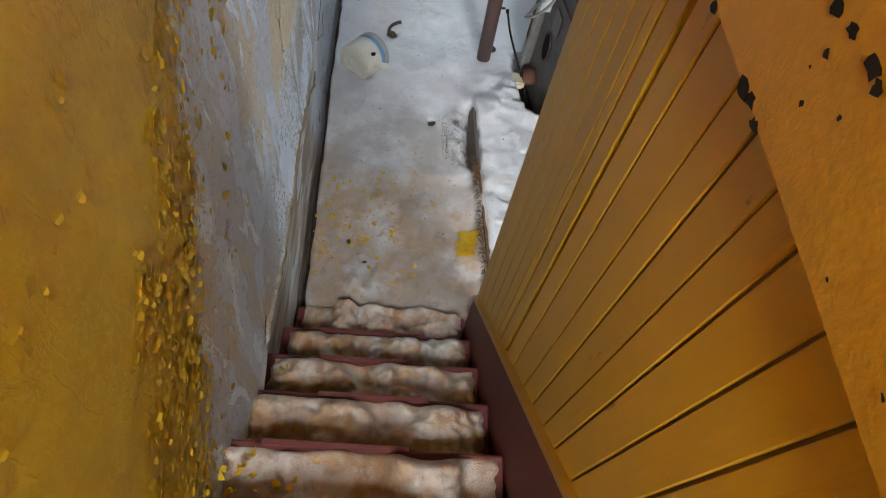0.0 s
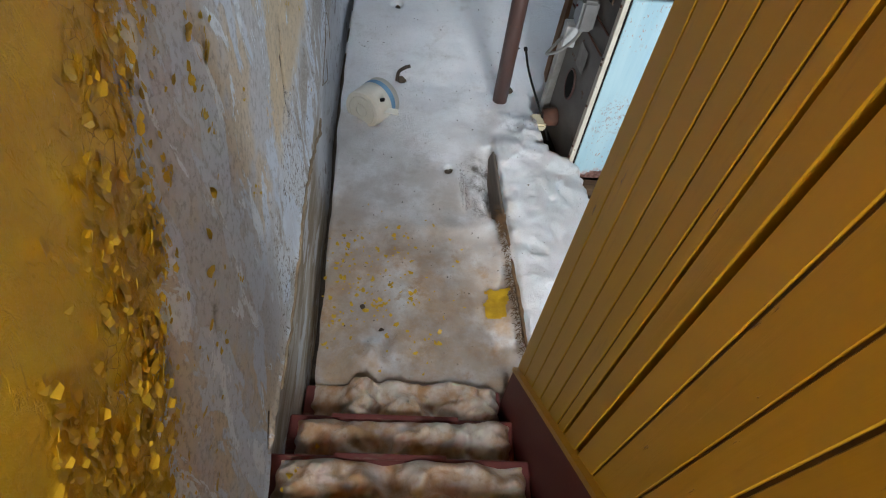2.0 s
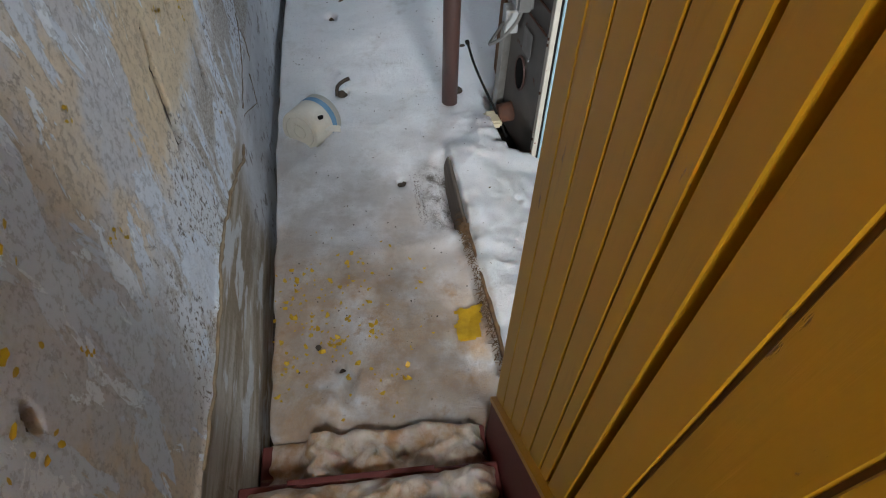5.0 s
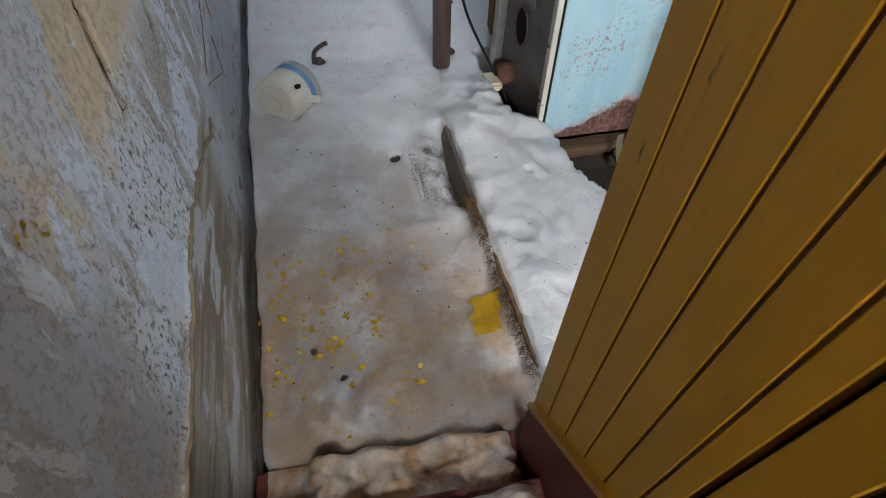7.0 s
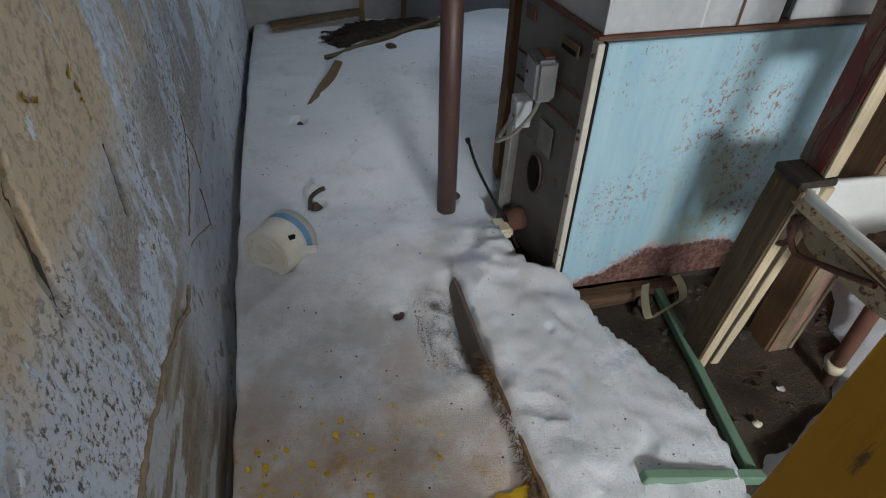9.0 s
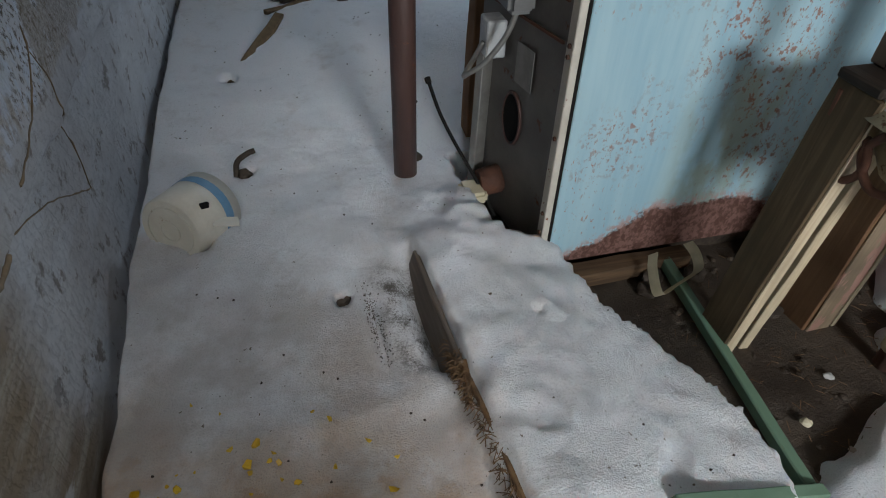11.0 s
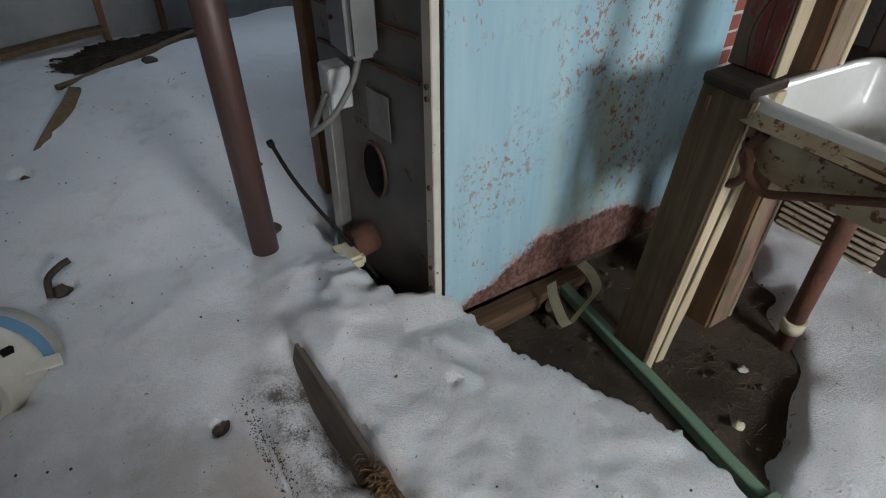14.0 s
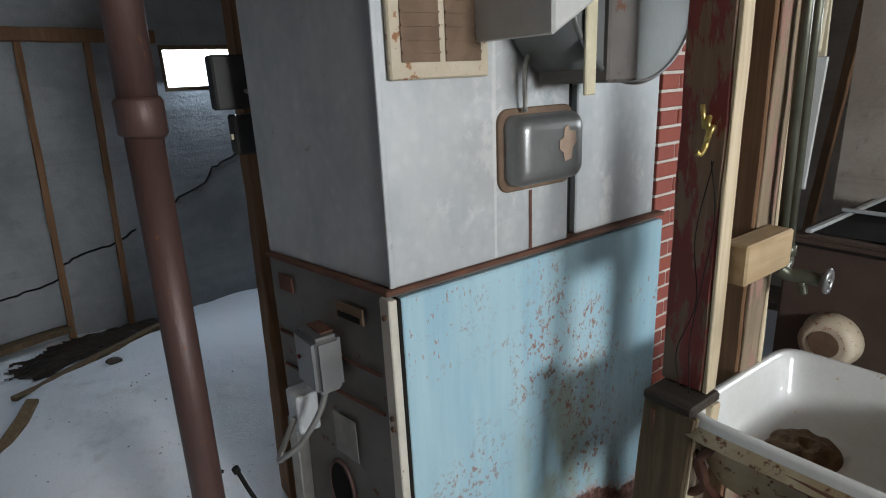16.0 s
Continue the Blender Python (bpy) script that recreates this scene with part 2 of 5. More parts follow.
def make_step_ice():
    n = Nodes("amber_ice", 0.4)
    n1, n2, n3 = n.noise(9, 5, 0.6), n.noise(30, 5, 0.65), n.noise(220, 2, 0.7)
    c = n.mix(n.step(n1, 0.34, 0.66), (0.64, 0.58, 0.52), (0.43, 0.26, 0.13))
    c = n.mix(n.math("MULTIPLY", n.step(n2, 0.52, 0.7), 0.35), c, (0.20, 0.12, 0.065))
    n.b.inputs["Subsurface Weight"].default_value = 0.3
    n.b.inputs["Subsurface Radius"].default_value = (0.03, 0.015, 0.008)
    return n.done(c, n.mixf(n2, 0.25, 0.65), n.math("ADD", n2, n.math("MULTIPLY", n3, 0.5)), 0.8, 0.012)


# earth of the floor; also colours the painted shade in gouges and pits
def make_dirt():
    n = Nodes("wet_dirt_and_shade", 0.6)
    n.b.inputs["Specular IOR Level"].default_value = 0.25
    n1, n2, n3 = n.noise(3.5, 6, 0.65), n.noise(24, 6, 0.7), n.noise(130, 3, 0.7)
    c = n.mix(n.step(n1, 0.35, 0.65), (0.035, 0.026, 0.02), (0.085, 0.065, 0.048))
    c = n.mix(n.step(n2, 0.6, 0.72), c, (0.15, 0.115, 0.085))
    return n.done(c, n.mixf(n.step(n1, 0.4, 0.6), 0.3, 0.85), n.math("ADD", n2, n.math("MULTIPLY", n3, 0.4)), 0.8, 0.015)


def make_concrete(name, a, b, vert=False):
    n = Nodes(name, 0.9)
    x, y, z = n.xyz()
    n1, n2, n3 = n.noise(1.7, 6, 0.65), n.noise(11, 6, 0.7), n.noise(80, 3, 0.7)
    lines = n.noise(1.2, 4, 0.6, (0.3, 0.3, 7))
    c = n.mix(n.step(n1, 0.35, 0.65), a, b)
    c = n.mix(n.math("MULTIPLY", n.step(lines, 0.5, 0.75), 0.5), c, [v * 0.6 for v in a])
    c = n.mix(n.math("MULTIPLY", n.step(n2, 0.55, 0.75), 0.6), c, [v * 0.5 for v in a])
    return n.done(c, 0.9, n.math("ADD", n.math("ADD", n2, n.math("MULTIPLY", n3, 0.5)), lines), 0.6, 0.012)


def make_blue_enamel():
    """Pale blue sheet steel with rust freckles, a painted sink shadow and a rusted foot."""
    n = Nodes("blue_enamel", 0.33)
    x, y, z = n.xyz()
    n1, n2 = n.noise(2.6, 5, 0.6), n.noise(52, 5, 0.72, (1, 1, 0.75))
    streak = n.noise(2.0, 5, 0.6, (6, 6, 0.5))
    c = n.mix(n.step(streak, 0.35, 0.7), (0.37, 0.54, 0.60), (0.28, 0.455, 0.545))
    zx, zz = n.math("DIVIDE", n.math("SUBTRACT", x, 1.76), 0.40), n.math("DIVIDE", n.math("SUBTRACT", z, 0.52), 0.36)
    near = n.math("SUBTRACT", 1.0, n.math("ADD", n.math("MULTIPLY", zx, zx), n.math("MULTIPLY", zz, zz)))
    zone = n.step(n.math("ADD", n.math("MULTIPLY", near, 0.2), n.math("ADD", n1, n.math("MULTIPLY", n.noise(7, 4, 0.6, (1, 1, 0.4)), 0.6))), 0.70, 0.96)
    freck = n.math("MULTIPLY", n.step(n2, 0.545, 0.585), zone)
    fine = n.math("MULTIPLY", n.step(n.noise(95, 3, 0.7, (1, 1, 0.4)), 0.62, 0.66), n.step(n1, 0.38, 0.55))
    # greenish dark patch paints the shadow the sink casts on the panel
    sink_shade = n.math("MULTIPLY", n.step(n.noise(3.2, 4, 0.6, (2.2, 2, 1.0)), 0.45, 0.6), n.math("MULTIPLY", n.step(x, 1.62, 1.82), n.math("MULTIPLY", n.step(x, 2.08, 1.98), n.step(z, 0.62, 0.57))))
    c = n.mix(n.math("MULTIPLY", sink_shade, 0.6), c, (0.26, 0.28, 0.17))
    rust = n.mix(n.step(n2, 0.4, 0.7), (0.40, 0.15, 0.065), (0.24, 0.08, 0.035))
    c = n.mix(n.math("MULTIPLY", n.math("MAXIMUM", freck, fine), 0.8), c, rust)
    rise = n.math("SUBTRACT", n.math("MULTIPLY", n.step(x, 1.33, 1.72), 0.17), n.math("MULTIPLY", n.step(x, 1.95, 2.3), 0.09))
    foot = n.math("SUBTRACT", n.math("ADD", n.math("ADD", z, 0.155), n.math("MULTIPLY", n.math("SUBTRACT", n.noise(6, 8, 0.74), 0.5), 0.17)), rise)
    footm = n.step(foot, 0.055, 0.035)
    rim = n.math("MULTIPLY", n.step(foot, 0.095, 0.045), n.step(n2, 0.46, 0.53))
    c = n.mix(rim, c, (0.40, 0.27, 0.25))
    c = n.mix(footm, c, n.mix(n.step(n2, 0.42, 0.6), (0.085, 0.036, 0.026), (0.19, 0.10, 0.08)))
    allr = n.math("MAXIMUM", n.math("MAXIMUM", freck, fine), footm)
    return n.done(c, n.mixf(allr, 0.33, 0.85), n.math("ADD", n.math("MULTIPLY", allr, 0.4), n.math("MULTIPLY", n1, 1.2)), 0.35, 0.008)


M_PLASTER, M_SNOW, M_ICE, M_DIRT_SHADE = make_plaster(), make_snow(), make_step_ice(), make_dirt()
M_CONC = make_concrete("old_concrete", (0.31, 0.32, 0.33), (0.20, 0.21, 0.22))
M_CONC2 = make_concrete("brown_concrete", (0.26, 0.21, 0.17), (0.36, 0.31, 0.26))
M_BLUE = make_blue_enamel()
M_YELLOW = wood("yellow_boards", (0.13, 0.06, 0.022), (0.26, 0.14, 0.05), "z", 0.42, (0.54, 0.30, 0.013), 0.655)
M_YTRIM = plain("yellow_trim", (0.50, 0.255, 0.012), (0.43, 0.205, 0.010), 5, 0.45, 0.25, spots=(0.10, 0.055, 0.03), amount=0.7)
M_GROOVE = plain("groove_brown", (0.17, 0.08, 0.014), (0.09, 0.045, 0.012), 14, 0.7, 0.3)
M_RED = wood("oxblood_stringer", (0.12, 0.09, 0.07), (0.16, 0.12, 0.1), "y", 0.6, (0.12, 0.016, 0.014), 0.68)
M_RUNG = wood("worn_red_tread", (0.20, 0.1, 0.07), (0.13, 0.06, 0.045), "x", 0.6, (0.13, 0.03, 0.026), 0.58)
M_POLE = plain("rusty_pole", (0.112, 0.058, 0.048), (0.075, 0.044, 0.038), 7, 0.5, 0.3, 0.2, (1, 1, 0.3), (0.18, 0.075, 0.04), 0.64)
M_DARKSTEEL = plain("dark_steel", (0.175, 0.16, 0.145), (0.105, 0.095, 0.085), 4, 0.5, 0.25, 0.2, None, (0.12, 0.055, 0.03), 0.62)
def make_galvanised():
    """Old galvanised sheet: spangle, chalky blotches towards the lower seam, pale drip lines."""
    n = Nodes("galvanised_sheet", 0.4, 0.3)
    big, spangle, fine = n.noise(3.2, 6, 0.65, (1.6, 1.6, 0.8)), n.voronoi(26, "F1"), n.noise(60, 4, 0.7)
    c = n.mix(n.step(big, 0.32, 0.68), (0.58, 0.59, 0.58), (0.42, 0.44, 0.45))
    c = n.mix(n.math("MULTIPLY", n.step(spangle, 0.0, 0.6), 0.22), c, (0.30, 0.32, 0.34))
    chalk = n.math("MULTIPLY", n.step(n.noise(9, 6, 0.7, (1, 1, 0.8)), 0.5, 0.62), n.step(n.noise(2.1, 3, 0.5), 0.45, 0.6))
    c = n.mix(n.math("MULTIPLY", chalk, 0.7), c, (0.72, 0.72, 0.69))
    drip = n.step(n.noise(3.0, 3, 0.5, (9, 9, 0.15)), 0.70, 0.73)
    c = n.mix(n.math("MULTIPLY", drip, 0.6), c, (0.76, 0.76, 0.73))
    c = n.mix(n.math("MULTIPLY", n.step(n.noise(22, 5, 0.7), 0.66, 0.72), 0.7), c, (0.33, 0.25, 0.17))
    c = n.mix(n.math("MULTIPLY", fine, 0.25), c, (0.3, 0.31, 0.32))
    return n.done(c, n.mixf(big, 0.32, 0.6), n.math("ADD", n.math("MULTIPLY", big, 0.7), n.math("MULTIPLY", fine, 0.2)), 0.25, 0.006)


M_GALV = make_galvanised()
M_RUST = plain("rust", (0.14, 0.055, 0.03), (0.08, 0.037, 0.024), 12, 0.85, 0.6)
M_TRIMW = plain("cream_trim", (0.62, 0.58, 0.5), (0.52, 0.48, 0.4), 9, 0.5, 0.2, 0, None, (0.2, 0.08, 0.04), 0.62)
# for truly black parts, and for gaps and hollows painted as shade
M_BLACK = plain("black_and_shade", (0.012, 0.012, 0.012), (0.02, 0.018, 0.016), 8, 0.9, 0.2)
M_FUSE = plain("dark_fuse_box", (0.06, 0.058, 0.056), (0.04, 0.04, 0.04), 8, 0.5, 0.2)
M_SILVER = plain("brushed_box", (0.27, 0.27, 0.265), (0.20, 0.20, 0.20), 6, 0.34, 0.1, 0.6)
M_CONDUIT = plain("conduit", (0.42, 0.41, 0.38), (0.34, 0.33, 0.3), 20, 0.4, 0.2, 0.7)
# on the studs, grey sides and pale fronts also paint shade and light
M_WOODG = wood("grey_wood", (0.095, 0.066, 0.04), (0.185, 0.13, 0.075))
M_WOODP = wood("pale_lit_wood", (0.64, 0.54, 0.37), (0.50, 0.39, 0.25))
M_WOODB = wood("brown_wood", (0.17, 0.09, 0.05), (0.25, 0.14, 0.075))
M_WOODR = wood("red_stained_wood", (0.16, 0.1, 0.06), (0.22, 0.14, 0.09), "z", 0.6, (0.17, 0.03, 0.026), 0.48)
M_GREEN = wood("green_frame", (0.30, 0.13, 0.06), (0.4, 0.19, 0.09), "y", 0.5, (0.155, 0.255, 0.175), 0.66)
M_ENAMEL = plain("white_enamel", (0.66, 0.67, 0.66), (0.6, 0.6, 0.56), 5, 0.22, 0.08, 0, None, (0.40, 0.33, 0.22), 0.65)
M_ENAMELD = plain("dirty_enamel", (0.42, 0.36, 0.24), (0.3, 0.22, 0.12), 9, 0.5, 0.3, 0, None, (0.13, 0.06, 0.03), 0.55)
M_BRICK = Nodes("brick", 0.85)
_n = M_BRICK.noise(30, 5, 0.7)
M_BRICK = M_BRICK.done(M_BRICK.mix(M_BRICK.random(), M_BRICK.mix(_n, (0.34, 0.09, 0.055), (0.22, 0.05, 0.035)), (0.26, 0.075, 0.06)), 0.85, _n, 0.5, 0.006)
M_SLUDGE = plain("rusty_sludge", (0.15, 0.09, 0.04), (0.07, 0.04, 0.02), 25, 0.8, 0.6)
M_MORTAR = plain("mortar", (0.62, 0.58, 0.52), (0.5, 0.46, 0.41), 15, 0.95, 0.5)
M_MORTARB = plain("brown_mortar", (0.30, 0.23, 0.15), (0.17, 0.125, 0.08), 18, 0.95, 0.6)
M_BUCKET = plain("bucket_plastic", (0.70, 0.68, 0.60), (0.58, 0.55, 0.46), 6, 0.4, 0.1, 0, None, (0.36, 0.3, 0.2), 0.66)
M_BUCKETB = plain("blue_label", (0.12, 0.26, 0.42), (0.16, 0.32, 0.48), 9, 0.45, 0.1)
M_CHIP = plain("yellow_chip", (0.74, 0.50, 0.03), (0.62, 0.38, 0.02), 30, 0.45, 0.2)
M_CHIP2 = plain("yellow_crust", (0.67, 0.46, 0.024), (0.58, 0.37, 0.018), 30, 0.5, 0.2)
M_TAPE = plain("cream_strap", (0.66, 0.60, 0.43), (0.56, 0.5, 0.34), 15, 0.6, 0.2)
M_WETPLANK = wood("wet_plank", (0.10, 0.08, 0.066), (0.17, 0.14, 0.115), "y", 0.55)
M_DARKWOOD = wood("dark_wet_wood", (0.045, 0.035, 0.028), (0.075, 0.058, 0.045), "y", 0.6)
M_STRAW = plain("straw_fringe", (0.20, 0.115, 0.05), (0.08, 0.045, 0.024), 40, 0.9, 0.5)
M_PIPEG = plain("green_pipe", (0.13, 0.135, 0.10), (0.085, 0.085, 0.06), 14, 0.4, 0.2, 0.5)
M_BRASS = plain("brass", (0.55, 0.42, 0.14), (0.4, 0.3, 0.1), 20, 0.35, 0.2, 0.8)
M_DUCT = plain("duct_grey", (0.16, 0.17, 0.165), (0.12, 0.127, 0.122), 5, 0.5, 0.15, 0.3)
M_BROWN = plain("brown_machine", (0.10, 0.072, 0.057), (0.075, 0.055, 0.044), 5, 0.4, 0.15, 0.1)
M_GRILL = plain("rusty_grille", (0.20, 0.13, 0.08), (0.13, 0.08, 0.05), 15, 0.7, 0.3, 0.2)
M_IVORY = plain("ivory_frame", (0.58, 0.5, 0.38), (0.5, 0.42, 0.3), 12, 0.5, 0.2, 0, None, (0.28, 0.13, 0.06), 0.58)
M_PAPER = plain("paper_label", (0.27, 0.26, 0.245), (0.20, 0.19, 0.18), 20, 0.8, 0.1)


# ---- mesh helpers ----
def link_mesh(name, bm, mat):
    me = bpy.data.meshes.new(name)
    bm.normal_update()
    bm.to_mesh(me)
    bm.free()
    me.materials.append(mat)
    return new(name, me)


def part(name, bm, mat, parent, label=""):
    ob = link_mesh(name, bm, mat)
    ob.parent = parent
    ob.matrix_parent_inverse = parent.matrix_basis.inverted()
    return tagged(ob, label)


def thing(name, loc, label, category, group="", kind=""):
    ob = new(name)
    ob.empty_display_size = 0.05
    ob.matrix_basis = Matrix.Translation(loc)
    return tagged(ob, label, category, group, kind)


def solid(name, bm, mat, label, category="", kind="", group=""):
    return tagged(link_mesh(name, bm, mat), label, category, group, kind)


def box(x0, x1, y0, y1, z0, z1, bevel=0.0, bm=None, seg=1):
    b = bmesh.new()
    bmesh.ops.create_cube(b, size=1)
    for v in b.verts:
        v.co = ((x0 + x1) / 2 + v.co.x * (x1 - x0), (y0 + y1) / 2 + v.co.y * (y1 - y0), (z0 + z1) / 2 + v.co.z * (z1 - z0))
    if bevel:
        bmesh.ops.bevel(b, geom=b.edges[:], offset=bevel, segments=seg, affect="EDGES")
    return join(bm, b)


def join(bm, b):
    if bm is None:
        return b
    me = bpy.data.meshes.new("tmp")
    b.to_mesh(me)
    b.free()
    bm.from_mesh(me)
    bpy.data.meshes.remove(me)
    return bm


def prism(pts, z0, z1, bevel=0.0, bm=None):
    """An upright prism on a footprint."""
    b = bmesh.new()
    f = b.faces.new([b.verts.new((x, y, z0)) for x, y in pts])
    r = bmesh.ops.extrude_face_region(b, geom=[f])
    for v in r["geom"]:
        if isinstance(v, bmesh.types.BMVert):
            v.co.z = z1
    bmesh.ops.recalc_face_normals(b, faces=b.faces[:])
    if bevel:
        bmesh.ops.bevel(b, geom=b.edges[:], offset=bevel, segments=1, affect="EDGES")
    return join(bm, b)


def beam(a, b_, w, h, bevel=0.003, up=(0, 0, 1), bm=None, wear=0.0):
    """A squared timber from a to b_, w wide and h high."""
    a, b_ = Vector(a), Vector(b_)
    d = (b_ - a).normalized()
    side = d.cross(Vector(up)).normalized()
    top = side.cross(d)
    b = bmesh.new()
    rings = []
    count = max(2, int((b_ - a).length / 0.12) + 1) if wear else 2
    for i in range(count):
        p = a.lerp(b_, i / (count - 1))
        j = [wear * (random.random() - 0.5) for _ in range(8)]
        rings.append([b.verts.new(p + side * (sx * w / 2 + j[k]) + top * (sy * h / 2 + j[k + 4])) for k, (sx, sy) in enumerate(((-1, -1), (1, -1), (1, 1), (-1, 1)))])
    for r, s in zip(rings, rings[1:]):
        for k in range(4):
            b.faces.new((r[k], r[(k + 1) % 4], s[(k + 1) % 4], s[k]))
    b.faces.new(rings[0][::-1])
    b.faces.new(rings[-1])
    bmesh.ops.recalc_face_normals(b, faces=b.faces[:])
    if bevel:
        edges = [e for e in b.edges if len(e.link_faces) == 2 and e.calc_face_angle(0) > 0.5]
        bmesh.ops.bevel(b, geom=edges, offset=bevel, segments=1, affect="EDGES")
    return join(bm, b)


def tube(pts, r, seg=10, bm=None, cap=True, radii=None):
    """A round bar along a line of points."""
    b = bmesh.new()
    pts = [Vector(p) for p in pts]
    rings, n0 = [], None
    for i, p in enumerate(pts):
        d = (pts[min(i + 1, len(pts) - 1)] - pts[max(i - 1, 0)]).normalized()
        if n0 is None:
            n0 = d.orthogonal().normalized()
        n0 = (n0 - d * n0.dot(d)).normalized()
        n1 = d.cross(n0)
        rr = radii[i] if radii else r
        rings.append([b.verts.new(p + rr * (math.cos(2 * math.pi * k / seg) * n0 + math.sin(2 * math.pi * k / seg) * n1)) for k in range(seg)])
    for a, c in zip(rings, rings[1:]):
        for k in range(seg):
            f = b.faces.new((a[k], a[(k + 1) % seg], c[(k + 1) % seg], c[k]))
            f.smooth = True
    if cap:
        b.faces.new(rings[0][::-1])
        b.faces.new(rings[-1])
    return join(bm, b)


def curve(pts, steps=8):
    """A smooth line through the points."""
    p = [Vector(v) for v in pts]
    p = [2 * p[0] - p[1]] + p + [2 * p[-1] - p[-2]]
    out = []
    for i in range(1, len(p) - 2):
        for s in range(steps):
            t = s / steps
            a, b, c, d = p[i - 1:i + 3]
            out.append(0.5 * (2 * b + (c - a) * t + (2 * a - 5 * b + 4 * c - d) * t * t + (3 * b - a - 3 * c + d) * t ** 3))
    return out + [p[-2]]


def nz(x, y, z=0.0, s=1.0):
    return noise.noise((x * s, y * s, z * s))


def fbm(x, y, z=0.0, s=1.0, octaves=3):
    return sum(nz(x, y, z + 7.3 * i, s * 2 ** i) / 2 ** i for i in range(octaves))


def sheet(name, us, vs, place, mat, smooth=True):
    """A grid of points place(u, v)."""
    nu, nv = len(us), len(vs)
    verts = [place(u, v) for v in vs for u in us]
    faces = [(j * nu + i, j * nu + i + 1, (j + 1) * nu + i + 1, (j + 1) * nu + i) for j in range(nv - 1) for i in range(nu - 1)]
    me = bpy.data.meshes.new(name)
    me.from_pydata(verts, [], faces)
    me.polygons.foreach_set("use_smooth", [smooth] * len(faces))
    me.materials.append(mat)
    return new(name, me)


def sm(a, b, v):
    t = min(1.0, max(0.0, (v - a) / (b - a)))
    return t * t * (3 - 2 * t)


# ---- structure ----
WEST = lambda y: 0.086 - 0.053 * min(y, 3.4) - 0.008 * max(0.0, y - 3.4)
GOUGES = (((1.78, 1.29), (1.735, 1.20), 0.014, 0.03), ((1.735, 1.20), (1.695, 1.0), 0.022, 0.06), ((2.135, 1.05), (2.09, 0.90), 0.02, 0.05), ((0.815, 1.305), (0.80, 1.26), 0.013, 0.04), ((0.86, 0.68), (0.77, 0.63), 0.018, 0.05), ((1.44, 1.02), (1.39, 0.98), 0.010, 0.02), ((2.05, 1.30), (1.98, 1.20), 0.010, 0.02))
LEDGE = lambda y: 0.60 + 0.05 * math.exp(-((y - 1.62) / 0.16) ** 2) - 0.10 * sm(1.85, 2.2, y) + 0.018 * nz(y, 0, 9, 7)


def gouge(y, z):
    d = 0.0
    for (y0, z0), (y1, z1), w, deep in GOUGES:
        ly, lz = y1 - y0, z1 - z0
        t = min(1, max(0, ((y - y0) * ly + (z - z0) * lz) / (ly * ly + lz * lz)))
        e = math.hypot(y - y0 - t * ly, z - z0 - t * lz) + 0.007 * nz(y, z, 3, 25)
        d = max(d, deep * (1 - sm(w * 0.5, w, e)) * math.sin(math.pi * min(0.9, max(0.1, t))))
    return d


def west_point(y, z):
    n = 0.010 * fbm(y, z, 0, 1.6, 2) + 0.0022 * fbm(y, z, 4, 13, 2)
    ledge = LEDGE(y)
    out = 0.034 * sm(ledge - 0.03, ledge + 0.006, z) + 0.012 * math.exp(-((z - ledge - 0.012) / 0.010) ** 2) * (0.7 + 0.6 * nz(y, z, 2, 18)) * sm(2.4, 2.1, y)
    out -= 0.016 * math.exp(-((z - ledge + 0.006) / 0.006) ** 2) * sm(2.4, 2.1, y)
    return (WEST(y) - 0.02 + n * sm(5.4, 4.8, y) + out - gouge(y, z), y, z)


def graded(lo, fine0, fine1, hi, coarse, fine):
    out, v = [], lo
    while v < hi:
        out.append(v)
        v += fine if fine0 < v < fine1 else coarse
    return out + [hi]


wall_west = sheet("wall_west", graded(-1.62, 0.6, 2.4, 5.5, 0.024, 0.009), graded(-0.4, 0.55, 1.6, 4.6, 0.024, 0.009), west_point, M_PLASTER)
tagged(wall_west, "old cellar stair wall, yellow paint flaking off frosty grey plaster", "wall", kind="structure")
solid("wall_west_core", prism([(-0.07, -1.7), (-0.30, 5.6), (-0.6, 5.6), (-0.6, -1.7)], -0.4, 4.8), M_CONC, "thick core of the cellar wall behind plaster", "wall", "structure")
ground = sheet("ground", [-0.5 + 0.06 * i for i in range(100)], [-1.7 + 0.06 * i for i in range(124)], lambda x, y: (x, y, -0.2 + 0.025 * fbm(x, y, 0, 4, 4)), M_DIRT_SHADE)
tagged(ground, "wet dark dirt cellar floor with bits of straw", "floor", kind="structure")


def wall_with_hole(name, axis, at, thick, u0, u1, z0, z1, hole, mat, label):
    """A wall across x (axis 'y') or y (axis 'x') with one opening, its faces butted."""
    a, b, c, d = hole
    bm = bmesh.new()
    for p, q, r, s in ((u0, a, z0, z1), (b, u1, z0, z1), (a, b, z0, c), (a, b, d, z1)):
        if axis == "y":
            box(p, q, at, at + thick, r, s, 0, bm)
        else:
            box(at, at + thick, p, q, r, s, 0, bm)
    return solid(name, bm, mat, label, "wall", "structure")


wall_with_hole("wall_north", "y", 5.45, 0.25, -0.6, 5.4, -0.4, 2.5, (1.48, 2.02, 1.45, 1.72), M_CONC, "grey cracked poured concrete wall with board marks")
wall_with_hole("wall_south", "y", -1.85, 0.25, 0.9, 5.4, -0.4, 2.5, (1.25, 2.25, 1.54, 2.04), M_CONC, "plain grey concrete cellar wall")
